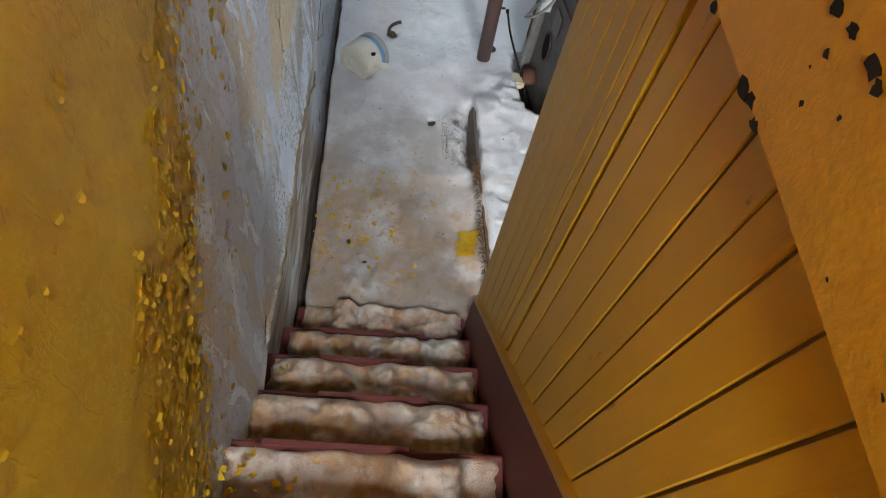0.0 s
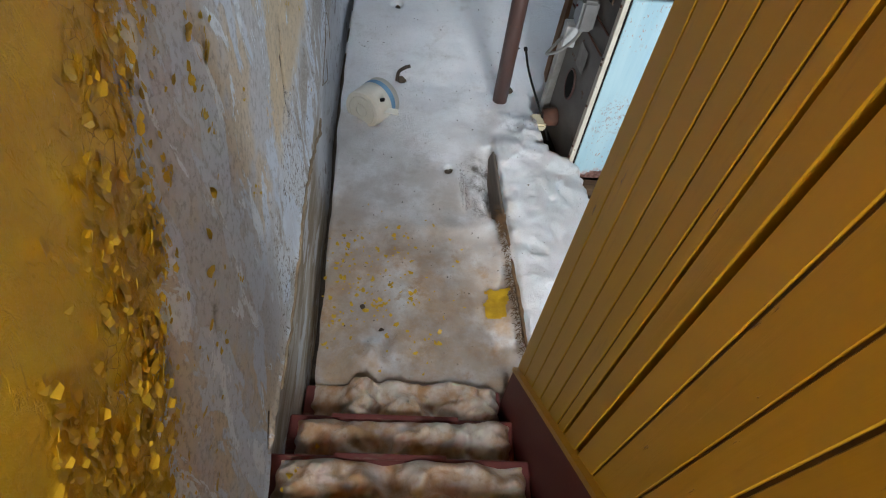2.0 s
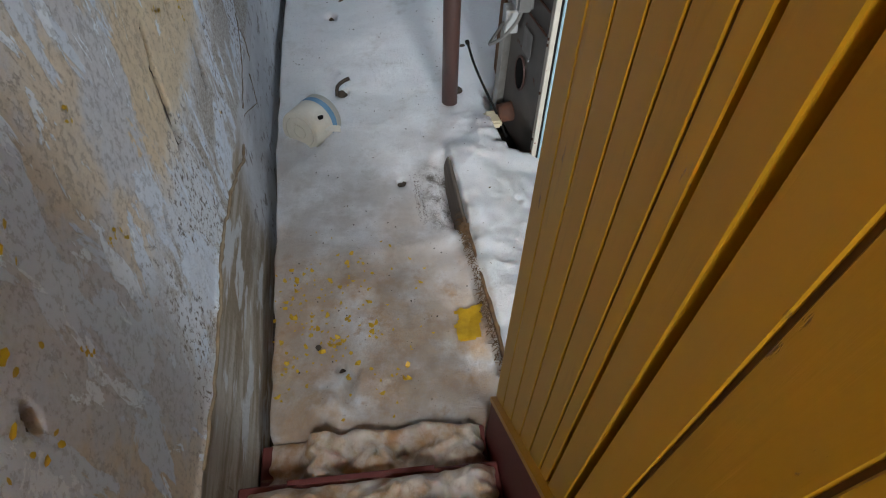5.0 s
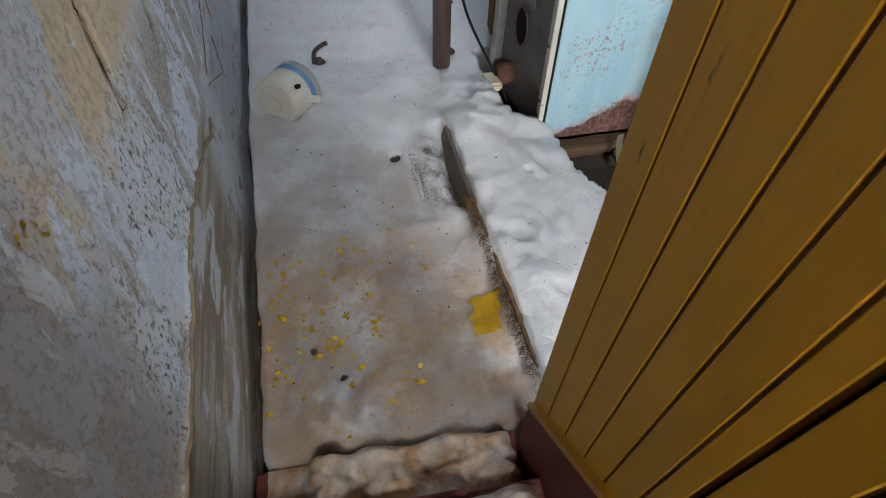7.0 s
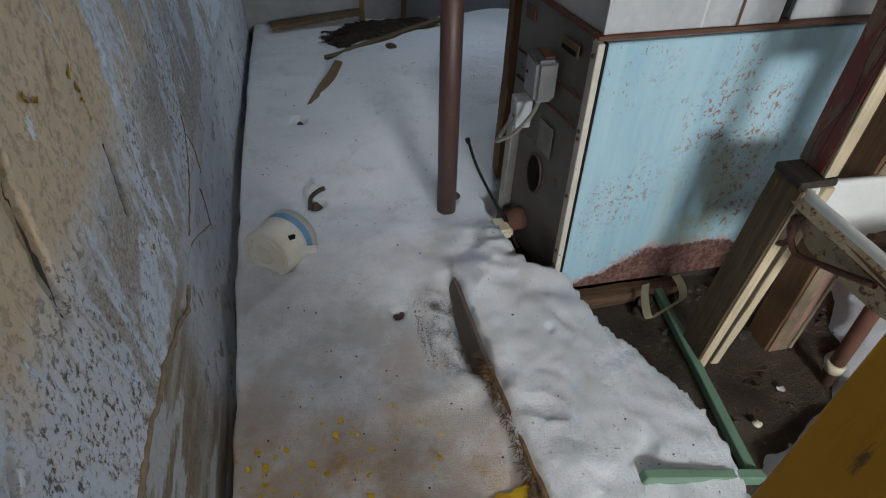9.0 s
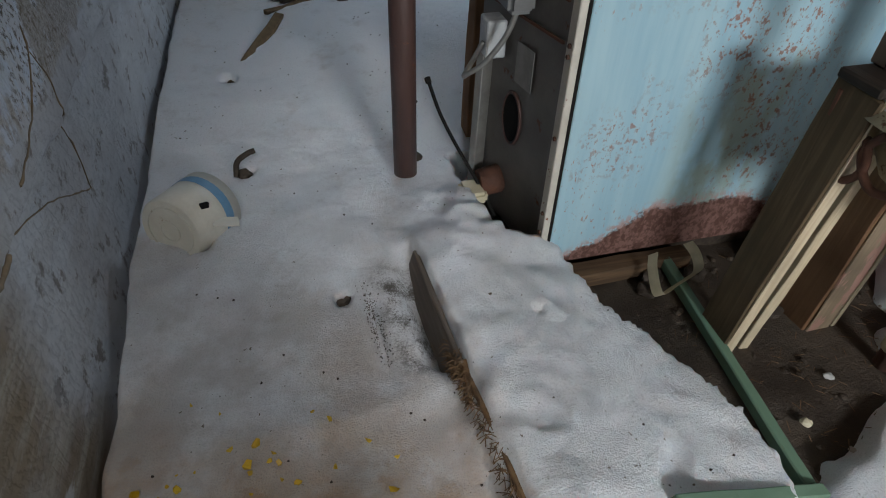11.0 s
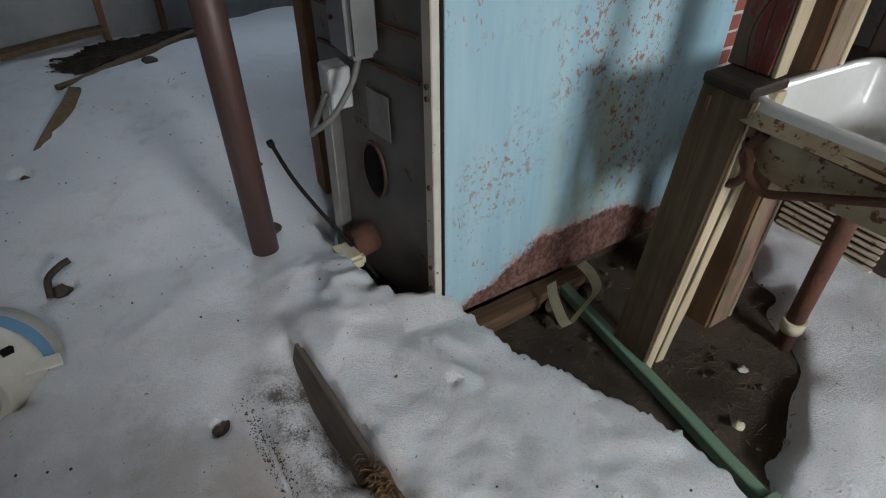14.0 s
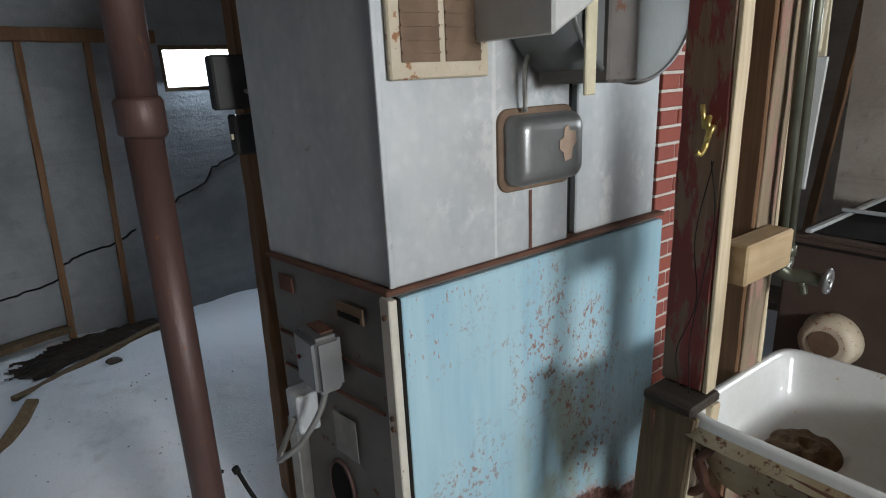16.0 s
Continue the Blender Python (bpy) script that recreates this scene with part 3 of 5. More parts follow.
# opening added beside the east fill lamp
wall_with_hole("wall_east", "x", 5.15, 0.25, -1.6, 5.45, -0.4, 2.5, (0.75, 1.75, 1.35, 1.95), M_CONC2, "brown stained concrete cellar wall")
# high opening added for the stair fill lamp
wall_with_hole("wall_stair_back", "y", -1.85, 0.2, -0.2, 0.9, -0.4, 4.7, (0.07, 0.77, 3.72, 4.48), M_YTRIM, "yellow wall at the stair head with an added light opening")
bm = box(0.0, 5.3, 0.95, 5.45, 2.28, 2.4)
box(0.97, 5.3, -1.6, 0.95, 2.28, 2.4, 0, bm)
for i in range(13):
    x = 1.02 + 0.34 * i
    box(x, x + 0.045, -1.6, 5.44, 2.08, 2.28, 0.004, bm)
for i in range(2):
    box(0.15 + 0.4 * i, 0.2 + 0.4 * i, 1.4, 5.44, 2.08, 2.28, 0.004, bm)
solid("ceiling", bm, M_WOODB, "dark cellar ceiling of bare joists and boards", "ceiling", "structure")
solid("stairwell_ceiling", box(-0.2, 1.2, -1.7, 1.7, 4.6, 4.7), M_YTRIM, "yellow stairwell ceiling", "ceiling", "structure")
# unseen end wall; its position also limits the stair lamp's reach
solid("stairwell_wall_far", box(-0.1, 0.97, 0.95, 1.07, 2.4, 4.6), M_YTRIM, "yellow stairwell end wall above the cellar", "wall", "structure")
solid("stairwell_wall_east", box(0.87, 0.97, -1.6, 0.95, 2.45, 4.6), M_YTRIM, "yellow painted stairwell wall", "wall", "structure")
# added slab blocks the sun from the stair-head opening
solid("porch_roof", box(-1.5, 1.5, -5.6, -1.86, 4.6, 4.7), M_WOODB, "unseen slab added to keep sun out of the stairwell", "roof", "structure")

# ---- stairs ----
RISE, RUN, Y0, Z0 = 0.235, 0.21, 1.03, 0.19
SX0, SX1 = 0.03, 0.822
stairs = thing("staircase", (0.42, 0.6, 0), "steep wooden cellar stairs in worn oxblood paint", "stairs", kind="structure")


def sloping(x0, x1, lo, hi, y0, y1):
    """A board in the y-z plane between two slanting lines."""
    b = bmesh.new()
    vs = [b.verts.new((x, y, f(y))) for x in (x0, x1) for y, f in ((y0, lo), (y1, lo), (y1, hi), (y0, hi))]
    for q in ((0, 1, 2, 3), (7, 6, 5, 4), (0, 4, 5, 1), (1, 5, 6, 2), (2, 6, 7, 3), (3, 7, 4, 0)):
        b.faces.new([vs[i] for i in q])
    bmesh.ops.recalc_face_normals(b, faces=b.faces[:])
    return b


SLOPE = 1.2
TOPL = lambda y: 0.265 + (1.2 - y) * SLOPE
part("stringer", sloping(0.823, 0.8352, lambda y: max(-0.2, TOPL(y) - 0.42), TOPL, -0.75, 1.195), M_RED, stairs, "oxblood painted stringer board")
part("stringer_cap", sloping(0.818, 0.846, lambda y: TOPL(y) + 0.002, lambda y: TOPL(y) + 0.03, -0.75, 1.197), M_YTRIM, stairs, "narrow yellow capping strip")
for k in range(-1, 9):
    yn, zt = Y0 - RUN * k, Z0 + RISE * k
    part("tread", box(SX0 - 0.02, SX1, yn - RUN - 0.03, yn, zt - 0.035, zt, 0.006), M_RUNG, stairs)
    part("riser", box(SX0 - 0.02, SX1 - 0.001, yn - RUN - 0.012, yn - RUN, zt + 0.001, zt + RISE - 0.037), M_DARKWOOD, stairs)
    if k >= 0:
        b = box(0.16 + 0.05 * (k % 3), 0.62 - 0.06 * (k % 2), yn - 0.012, yn + 0.006, zt + 0.001, zt + 0.008, 0.002)
        part("tread_edge", b, M_RUNG, stairs, "worn lighter edging strip")

# ice on each step
for k in range(-1, 7):
    yn, zt = Y0 - RUN * k, Z0 + RISE * k
    us, vs = [i / 96 for i in range(97)], [i / 30 for i in range(31)]

    def ice_at(u, v, k=k, yn=yn, zt=zt):
        x = 0.045 + u * 0.76 + 0.02 * nz(v * 3, k, 5, 2) * (1 if u > 0.5 else -1)
        y = yn - RUN + 0.004 + v * (RUN - 0.022 + 0.02 * nz(u * 6, k, 1, 1))
        if k >= 0:
            bare = 0.25 + 0.75 * sm(-0.45, 0.0, fbm(x, y, k * 5.7 + 2, 6, 2))
        else:
            bare, y = 1.0, y + 0.02 * v
        edge = bare * min(1, u / 0.06, (1 - u) / 0.06) ** 0.5 * min(1.0, (1 - v) / 0.22) ** 0.5
        split = 0.36 + 0.09 * (k % 3)
        logs = max(math.exp(-(abs(u - split * 0.45) / (split * 0.5)) ** 4), math.exp(-(abs(u - (1 + split) / 2 - 0.03) / (0.5 - split * 0.5)) ** 6) * (1.1 + 0.25 * u))
        h = (0.03 + 0.062 * logs) * (0.85 + 0.5 * fbm(x, y, k * 3.1, 8, 3)) + 0.03 * (0.3 - abs(fbm(x, y, k * 1.7 + 4, 17, 3))) + 0.02 * fbm(x, k * 2, 1, 5, 2)
        if k == -1:
            rough = 1 + 0.32 * fbm(x, y, 3, 8, 3) + 0.2 * (0.3 - abs(fbm(x, y, 6, 15, 3)))
            h = 0.028 + 0.165 * rough * math.exp(-(abs(u - 0.27) / 0.085) ** 3) + 0.125 * rough * sm(0.36, 0.44, u + 0.04 * v)
            h -= 0.085 * math.exp(-((u - 0.64) / 0.10) ** 2 - ((v - 0.55) / 0.22) ** 2) * (1 + 0.8 * fbm(x, y, 8, 22, 2))
        h = min(h, 0.112 + 0.012 * fbm(x, y, k, 20, 2)) if k >= 0 else h
        return (x, y, zt + max(-0.002, h * edge - 0.004 * (1 - edge)))

    ice = sheet("step_ice", us, vs, ice_at, M_ICE)
    tagged(ice, "amber stained melting ice lying on a stair tread", "ice", "ice on the steps")

# ---- yellow board wall beside the stairs ----
yellow = thing("wall_stair", (0.85, 0.4, 0.3), "yellow painted tongue and groove wall beside the stairs", "wall", kind="structure")
random.seed(5)
cuts = [(1.2, 0.0), (1.122, 0.004), (1.040, 0.005), (0.963, 0.005), (0.893, 0.005), (0.828, 0.005), (0.785, 0.011), (0.712, 0.017), (0.632, 0.006), (0.533, 0.005), (0.462, 0.006), (0.388, 0.004), (0.323, 0.005), (0.246, 0.005), (0.174, 0.005)]
while cuts[-1][0] > -1.5:
    cuts.append((cuts[-1][0] - 0.075, 0.005))
for (yb, gb), (ya, ga) in zip(cuts, cuts[1:]):
    off = 0.0012 * random.random()
    b = sloping(0.836 + off, 0.862, lambda t: max(0, TOPL(t) + 0.02), lambda t: 2.19, ya + ga * 0.5, yb - gb * 0.5)
    bmesh.ops.bevel(b, geom=[e for e in b.edges if abs(e.verts[0].co.y - e.verts[1].co.y) < 1e-5 and abs(e.verts[0].co.x - e.verts[1].co.x) < 1e-5], offset=0.002, segments=1, affect="EDGES")
    part("board", b, M_YELLOW, yellow)
for y0, y1 in ((-1.5, 0.698), (0.795, 1.19)):
    part("tongue", sloping(0.8405, 0.8635, lambda t: max(0, TOPL(t) + 0.022), lambda t: 2.185, y0, y1), M_GROOVE, yellow, "dark brown tongues in the grooves")
part("board_backing", sloping(0.866, 0.90, lambda t: -0.2, lambda t: 2.2, -1.6, 1.19), M_DARKWOOD, yellow, "dark rough back of the wall")
solid("stair_fascia", box(0.805, 0.87, -1.6, 1.28, 2.165, 2.40, 0.006), M_YTRIM, "broad yellow fascia board with chipped holes", "trim", "structure")

# ---- snow ----
EDGE = lambda y: 0.965 - 0.083 * (y - 1.25)
random.seed(9)
PITS = ((0.596, 2.50, 0.028, 0.05), (0.30, 1.50, 0.022, 0.06), (0.16, 2.84, 0.05, 0.05), (0.30, 3.27, 0.04, 0.04), (0.235, 4.0, 0.045, 0.05), (1.15, 2.30, 0.02, 0.02))


def prints(x, y):
    """Old trodden hollows."""
    d = 0.0
    for px, py, a, l in ((1.06, 1.62, 0.5, 0.10), (1.30, 1.78, -0.4, 0.11), (1.16, 2.05, 0.3, 0.09), (1.45, 1.62, 0.1, 0.07), (1.02, 1.95, 0.9, 0.07), (1.22, 2.35, 0.2, 0.08)):
        c, s = math.cos(a), math.sin(a)
        u, v = (x - px) * c + (y - py) * s, (y - py) * c - (x - px) * s
        q = math.hypot(u / 0.04, v / l) + 0.5 * nz(x, y, 3, 12)
        d += 0.012 * (1 - sm(0.2, 1.3, q)) - 0.004 * math.exp(-((q - 1.2) / 0.2) ** 2)
    return d


def snow_height(x, y):
    e = EDGE(y)
    n = 0.028 * fbm(x, y, 0, 2.0, 2) + (0.005 + 0.007 * sm(2.2, 1.7, y)) * fbm(x, y, 2, 9, 3)
    h = 0.0 + n
    if y < 2.75:
        right = sm(e - 0.010, e + 0.006, x) * sm(2.75, 2.6, y)
        rz = 0.057 - 0.162 * sm(0.95, 1.65, x) + 0.016 * fbm(x, y, 7, 3.2, 2) + 0.012 * fbm(x, y, 7, 11, 3) - prints(x, y)
        h = h * (1 - right) + rz * right
        rag = 0.005 * nz(y, 0, 4, 14) + 0.012 * nz(y, 0, 8, 5)
        h += 0.045 * math.exp(-((x - e) / 0.06) ** 2) * sm(2.2, 2.1, y) * (1 - right) * (0.7 + nz(y, 0, 1, 5))
        h -= (0.045 + 0.012 * fbm(x, y, 2, 10, 2)) * sm(e - 0.13 + rag, e - 0.03 + rag, x) * sm(2.16, 2.22, y) * sm(2.68, 2.40, y) * (1 - right)
        h -= 0.02 * math.exp(-((x - e + 0.19 + rag) / 0.014) ** 2) * sm(2.15, 2.25, y) * sm(2.55, 2.45, y)
    h += 0.07 * math.exp(-((x - 1.08) ** 2 + (y - 2.75) ** 2) / 0.05) * (0.7 + 0.7 * fbm(x, y, 1, 7, 3))
    h += 0.02 * math.exp(-((y - 2.02 - 0.1 * x) / 0.05) ** 2) * sm(0.95, 0.6, x) * sm(0.2, 0.4, x)
    h += 0.06 * sm(3.2, 4.8, y) + 0.12 * math.exp(-((x - 1.15) ** 2 + (y - 4.3) ** 2) / 0.5) * sm(3.2, 3.9, y)
    # right bound of the near snow
    bound = 1.36 + 0.27 * sm(2.5, 1.9, y) + 0.03 * fbm(x, y, 5, 7, 3) + 0.022 * fbm(x, y, 8, 28, 2) if y < 2.62 else (1.16 - 0.05 * sm(2.6, 3.1, y) + 0.02 * fbm(x, y, 5, 9, 2) if y < 3.2 else 2.5)
    h -= 0.32 * sm(bound - 0.02, bound + 0.06, x)
    if y < 1.5:
        h += 0.06 * math.exp(-((x - 0.25) ** 2 + (y - 1.33) ** 2) / 0.007) * (1 + 0.5 * nz(x, y, 1, 20)) - 0.035 * math.exp(-((x - 0.33 - 0.25 * (y - 1.4)) / 0.018) ** 2) * sm(1.3, 1.36, y)
    h -= 0.35 * sm(1.252 + 0.01 * nz(x, 0, 0, 15), 1.236, y) * sm(e + 0.02, e - 0.02, x)
    for px, py, r, d in PITS:
        q = math.hypot(x - px, (y - py) * 0.9) + 0.012 * nz(x, y, 1, 40)
        h -= d * (1 - sm(r * 0.4, r, q))
    # bare earth under the far wall
    t = min(1, max(0, ((x - 0.6) * 0.55 + (y - 5.12) * 0.3) / 0.39))
    q = math.hypot(x - 0.6 - 0.55 * t, y - 5.12 - 0.3 * t) + 0.08 * fbm(x, y, 0, 5, 3)
    h -= 0.03 * sm(0.27, 0.14, q)
    # hollow along the plank edge
    if x < e:
        h -= 0.045 * sm(e - 0.11, e - 0.03, x) * sm(2.10, 2.22, y) * sm(2.70, 2.58, y)
    # gap along the wall
    h -= 0.25 * sm(0.028, 0.004, x - WEST(y) + 0.008 * nz(y, 0, 2, 6))
    return h


snow = sheet("snow", [-0.24 + 0.0135 * i for i in range(205)], [1.225 + 0.0135 * i for i in range(314)], lambda x, y: (x, y, snow_height(x, y)), M_SNOW)
tagged(snow, "old granular snow on the cellar floor, stained amber by the stairs", "snow", kind="structure")


def patch_height(x, y):
    d = max(1.72 + 0.44 * (x - 1.67) - y, x - 2.13 - 0.8 * (y - 1.9)) + 0.05 * fbm(x, y, 3, 6, 3)
    e = min(sm(-0.03, 0.10, d), sm(1.70, 1.78, x))
    return -0.26 + 0.12 * e + 0.02 * fbm(x, y, 1, 5, 3) * e + 0.03 * sm(2.2, 3.0, x) * e


side_snow = sheet("snow_side", [1.6 + 0.022 * i for i in range(130)], [0.2 + 0.022 * i for i in range(140)], lambda x, y: (x, y, patch_height(x, y)), M_SNOW)
tagged(side_snow, "thin crust of grey snow on the dirt floor", "snow", kind="structure")

# ---- furnace ----
furnace = thing("furnace", (1.8, 2.85, -0.16), "old pale blue steel furnace, rusted at its foot", "furnace")
FX0, FX1, FY0, FY1, FZ0, FZ1 = 1.284, 2.36, 2.62, 3.14, -0.13, 0.985
LEFT = lambda y: 1.284 - 0.165 * (y - 2.62)
part("cabinet", prism([(FX0 + 0.006, FY0 + 0.012), (FX1, FY0 + 0.012), (FX1, FY1), (LEFT(FY1), FY1)], FZ0, FZ1, 0.004), M_DARKSTEEL, furnace, "dark grey steel side casing")
part("front_panel", box(FX0 + 0.028, FX1 + 0.004, FY0 - 0.012, FY0 + 0.01, FZ0 + 0.005, FZ1 - 0.012, 0.005), M_BLUE, furnace, "pale blue enamelled front panel with rust freckles")
trim = part("corner_trim", box(FX0 - 0.006, FX0 + 0.018, FY0 - 0.014, FY0 + 0.03, FZ0, FZ1 - 0.01, 0.003), M_TRIMW, furnace, "cream corner strip with screws and rust")
for z in (0.93, 0.66, 0.63, 0.38, 0.1, 0.02):
    part("screw", tube([(FX0 - 0.006, FY0 + 0.006, z), (FX0 - 0.012, FY0 + 0.006, z)], 0.007, 8), M_RUST, trim)
# black strip stands in for the shade of the groove
part("panel_gap_shade", box(FX0 + 0.0185, FX0 + 0.0275, FY0 - 0.0145, FY0 + 0.009, FZ0 + 0.004, FZ1 - 0.011), M_BLACK, furnace, "black strip painting the shaded gap by the corner strip")
part("top_rail", prism([(FX0 - 0.01, FY0 - 0.016), (FX1 + 0.006, FY0 - 0.016), (FX1 + 0.006, FY1), (LEFT(FY1) - 0.012, FY1)], FZ1 + 0.002, FZ1 + 0.014, 0.003), M_RUST, furnace, "rusty seam rail")
part("plenum", prism([(FX0 + 0.012, FY0 - 0.004), (1.895, FY0 - 0.004), (1.895, FY1), (LEFT(FY1) + 0.004, FY1)], FZ1 + 0.014, 2.07, 0.004), M_GALV, furnace, "galvanised sheet plenum above the cabinet")
part("side_plenum", box(1.945, 2.33, FY0 + 0.01, FY1, FZ1 + 0.014, 1.95, 0.004), M_GALV, furnace, "stained galvanised side plenum")
# black box fills the gap in place of its shade
part("seam_channel", box(1.897, 1.943, FY0 + 0.03, FY1, FZ1 + 0.014, 2.07), M_BLACK, furnace, "black fill painting the shaded gap between the plenums")
part("plenum_edge", box(FX0 + 0.007, FX0 + 0.022, FY0 - 0.008, FY0 + 0.008, FZ1 + 0.016, 2.06, 0.002), M_GALV, furnace, "folded bright corner edge")
for z in (0.765, 0.655):
    b = beam((LEFT(2.66) - 0.003, 2.66, z), (LEFT(3.12) - 0.003, 3.12, z - 0.01), 0.006, 0.008, 0)
    part("side_seam", b, M_RUST, furnace, "rusty horizontal seam")
plate = part("name_plate", beam((LEFT(2.71) - 0.004, 2.71, 0.905), (LEFT(2.82) - 0.004, 2.82, 0.905), 0.006, 0.045, 0.002), M_GRILL, furnace, "small dull metal name plate")
part("plate_bar", beam((LEFT(2.72) - 0.008, 2.72, 0.895), (LEFT(2.81) - 0.008, 2.81, 0.895), 0.002, 0.016, 0), M_BLACK, plate)
part("small_plate", beam((LEFT(3.02) - 0.004, 3.02, 0.92), (LEFT(3.09) - 0.004, 3.09, 0.92), 0.006, 0.05, 0.002), M_RUST, furnace, "rusted small plate")
part("paper_label", beam((LEFT(2.79) - 0.004, 2.79, 0.51), (LEFT(2.89) - 0.004, 2.89, 0.51), 0.002, 0.13, 0), M_PAPER, furnace, "faded paper label")
# burner port: a flat black disc paints its shaded hollow
def on_side(y, z, out):
    return (LEFT(y) - out, y, z)


b = bmesh.new()
b.faces.new([b.verts.new(on_side(2.89 - 0.05 * math.cos(a), 0.31 + 0.085 * math.sin(a), 0.004)) for a in [2 * math.pi * i / 28 for i in range(28)]])
port = part("port", b, M_BLACK, furnace, "round burner port, its shaded hollow painted black")
part("port_rim", tube([on_side(2.89 + 0.056 * math.cos(a), 0.31 + 0.093 * math.sin(a), 0.001) for a in [2 * math.pi * i / 28 for i in range(29)]], 0.006, 6), M_POLE, port, "rusty rim")
b = tube([(LEFT(2.95) + 0.01, 2.95, 0.03), (LEFT(2.95) - 0.07, 2.945, 0.02), (LEFT(2.95) - 0.075, 2.945, 0.02)], 0.055, 16, radii=[0.055, 0.052, 0.044])
part("pipe_stub", b, M_RUST, furnace, "flaking rusty capped pipe stub")
# control box on the side
b = box(LEFT(2.86) - 0.085, LEFT(2.86) - 0.004, 2.79, 2.925, 0.685, 0.845, 0.014, seg=3)
cbox = part("control_box", b, M_SILVER, furnace, "grey metal burner control box")
part("red_button", tube([(LEFT(2.86) - 0.084, 2.89, 0.77), (LEFT(2.86) - 0.09, 2.89, 0.77)], 0.006, 10), plain("red_button", (0.3, 0.02, 0.02), (0.2, 0.02, 0.02)), cbox)
part("box_lid", box(LEFT(2.86) - 0.05, LEFT(2.86) - 0.012, 2.82, 2.905, 0.8455, 0.849, 0.001), M_RUST, cbox, "rust stained top")
part("junction_box", box(LEFT(3.0) - 0.07, LEFT(3.0) - 0.005, 2.94, 3.02, 0.50, 0.62, 0.005), M_GALV, furnace, "small galvanised junction box")
part("conduit", tube(curve([(1.20, 2.83, 0.69), (1.18, 2.85, 0.61), (1.13, 2.88, 0.52), (1.09, 2.92, 0.47), (1.085, 2.95, 0.45), (1.11, 2.965, 0.48), (1.15, 2.965, 0.55)]), 0.0085, 10), M_CONDUIT, furnace, "flexible metal conduit loop")
part("side_angle", beam((1.17, 3.05, -0.15), (1.19, 3.06, 0.50), 0.035, 0.05), M_CONDUIT, furnace, "dusty metal angle upright")
# grille, box, ducts on the upper casing
vent = part("vent_frame", box(1.322, 1.592, FY0 - 0.022, FY0 - 0.005, 1.46, 1.80, 0.004), M_IVORY, furnace, "ivory painted grille frame with rust")
for x0, x1 in ((1.350, 1.449), (1.466, 1.566)):
    part("mesh_panel", box(x0, x1, FY0 - 0.025, FY0 - 0.0235, 1.495, 1.775), M_GRILL, vent, "rusty perforated grille")
    for i in range(10):
        z = 1.512 + 0.027 * i
        part("bar", box(x0, x1, FY0 - 0.029, FY0 - 0.0255, z, z + 0.005), M_GRILL, vent)
def pressed_cover(x0, x1, z0, z1, rings):
    """A stamped metal cover: rounded outlines (inset, depth, corner radius) skinned to a closed front."""
    b = bmesh.new()
    last = None
    for inset, y, r in rings:
        loop = []
        for cx, cz, a0 in ((x1 - inset - r, z1 - inset - r, 0), (x0 + inset + r, z1 - inset - r, 90), (x0 + inset + r, z0 + inset + r, 180), (x1 - inset - r, z0 + inset + r, 270)):
            for k in range(6):
                a = radians(a0 + 18 * k)
                loop.append(b.verts.new((cx + r * math.cos(a), y, cz + r * math.sin(a))))
        if last:
            for k in range(len(loop)):
                b.faces.new((last[k], last[(k + 1) % len(loop)], loop[(k + 1) % len(loop)], loop[k])).smooth = True
        last = loop
    b.faces.new(last)
    bmesh.ops.recalc_face_normals(b, faces=b.faces[:])
    return b


sw = part("switch_box", pressed_cover(1.636, 1.893, 1.18, 1.37, ((0.006, FY0 - 0.006, 0.03), (0.008, FY0 - 0.045, 0.03), (0.012, FY0 - 0.058, 0.03), (0.020, FY0 - 0.068, 0.026), (0.032, FY0 - 0.074, 0.02), (0.045, FY0 - 0.0755, 0.015))), M_SILVER, furnace, "rounded metal switch box with a torn label")
part("flange", pressed_cover(1.626, 1.90, 1.17, 1.38, ((0, FY0 - 0.003, 0.035), (0, FY0 - 0.010, 0.035), (0.003, FY0 - 0.013, 0.033))), M_GRILL, sw)
tear = [(-0.030, 0.010), (-0.014, 0.016), (-0.012, 0.040), (0.002, 0.048), (0.006, 0.034), (0.030, 0.030), (0.034, 0.004), (0.020, -0.012), (0.016, -0.040), (-0.010, -0.044), (-0.014, -0.022), (-0.028, -0.012)]
b = prism([(1.805 + u, 1.285 + v) for u, v in tear], 0, 0.002)
b.transform(Matrix(((1, 0, 0, 0), (0, 0, -1, FY0 - 0.0758), (0, 1, 0, 0), (0, 0, 0, 1))))
part("torn_label", b, plain("peach_label", (0.5, 0.36, 0.26), (0.42, 0.3, 0.22), 40), sw, "torn peach paper label")
part("rust_run", prism([(1.738, FY0 - 0.0068), (1.748, FY0 - 0.0068), (1.746, FY0 - 0.0042), (1.740, FY0 - 0.0042)], 1.0, 1.165), M_RUST, sw, "rust run below the box")
part("wire", tube(curve([(1.70, FY0 - 0.03, 1.37), (1.705, FY0 - 0.035, 1.50), (1.78, FY0 - 0.06, 1.60), (1.83, FY0 - 0.07, 1.75), (1.83, FY0 - 0.05, 2.0)]), 0.006, 8), M_CONDUIT, furnace, "bent grey cable")
part("tape", box(1.68, 1.715, 2.385, 2.395, 1.41, 1.64, 0.003), M_TAPE, furnace, "yellowed tape strip")
b = bmesh.new()
f = b.faces.new([b.verts.new((x, 2.36, z)) for x, z in ((1.55, 1.53), (1.68, 1.60), (1.84, 1.66), (1.84, 2.07), (1.55, 2.07))])
r = bmesh.ops.extrude_face_region(b, geom=[f])
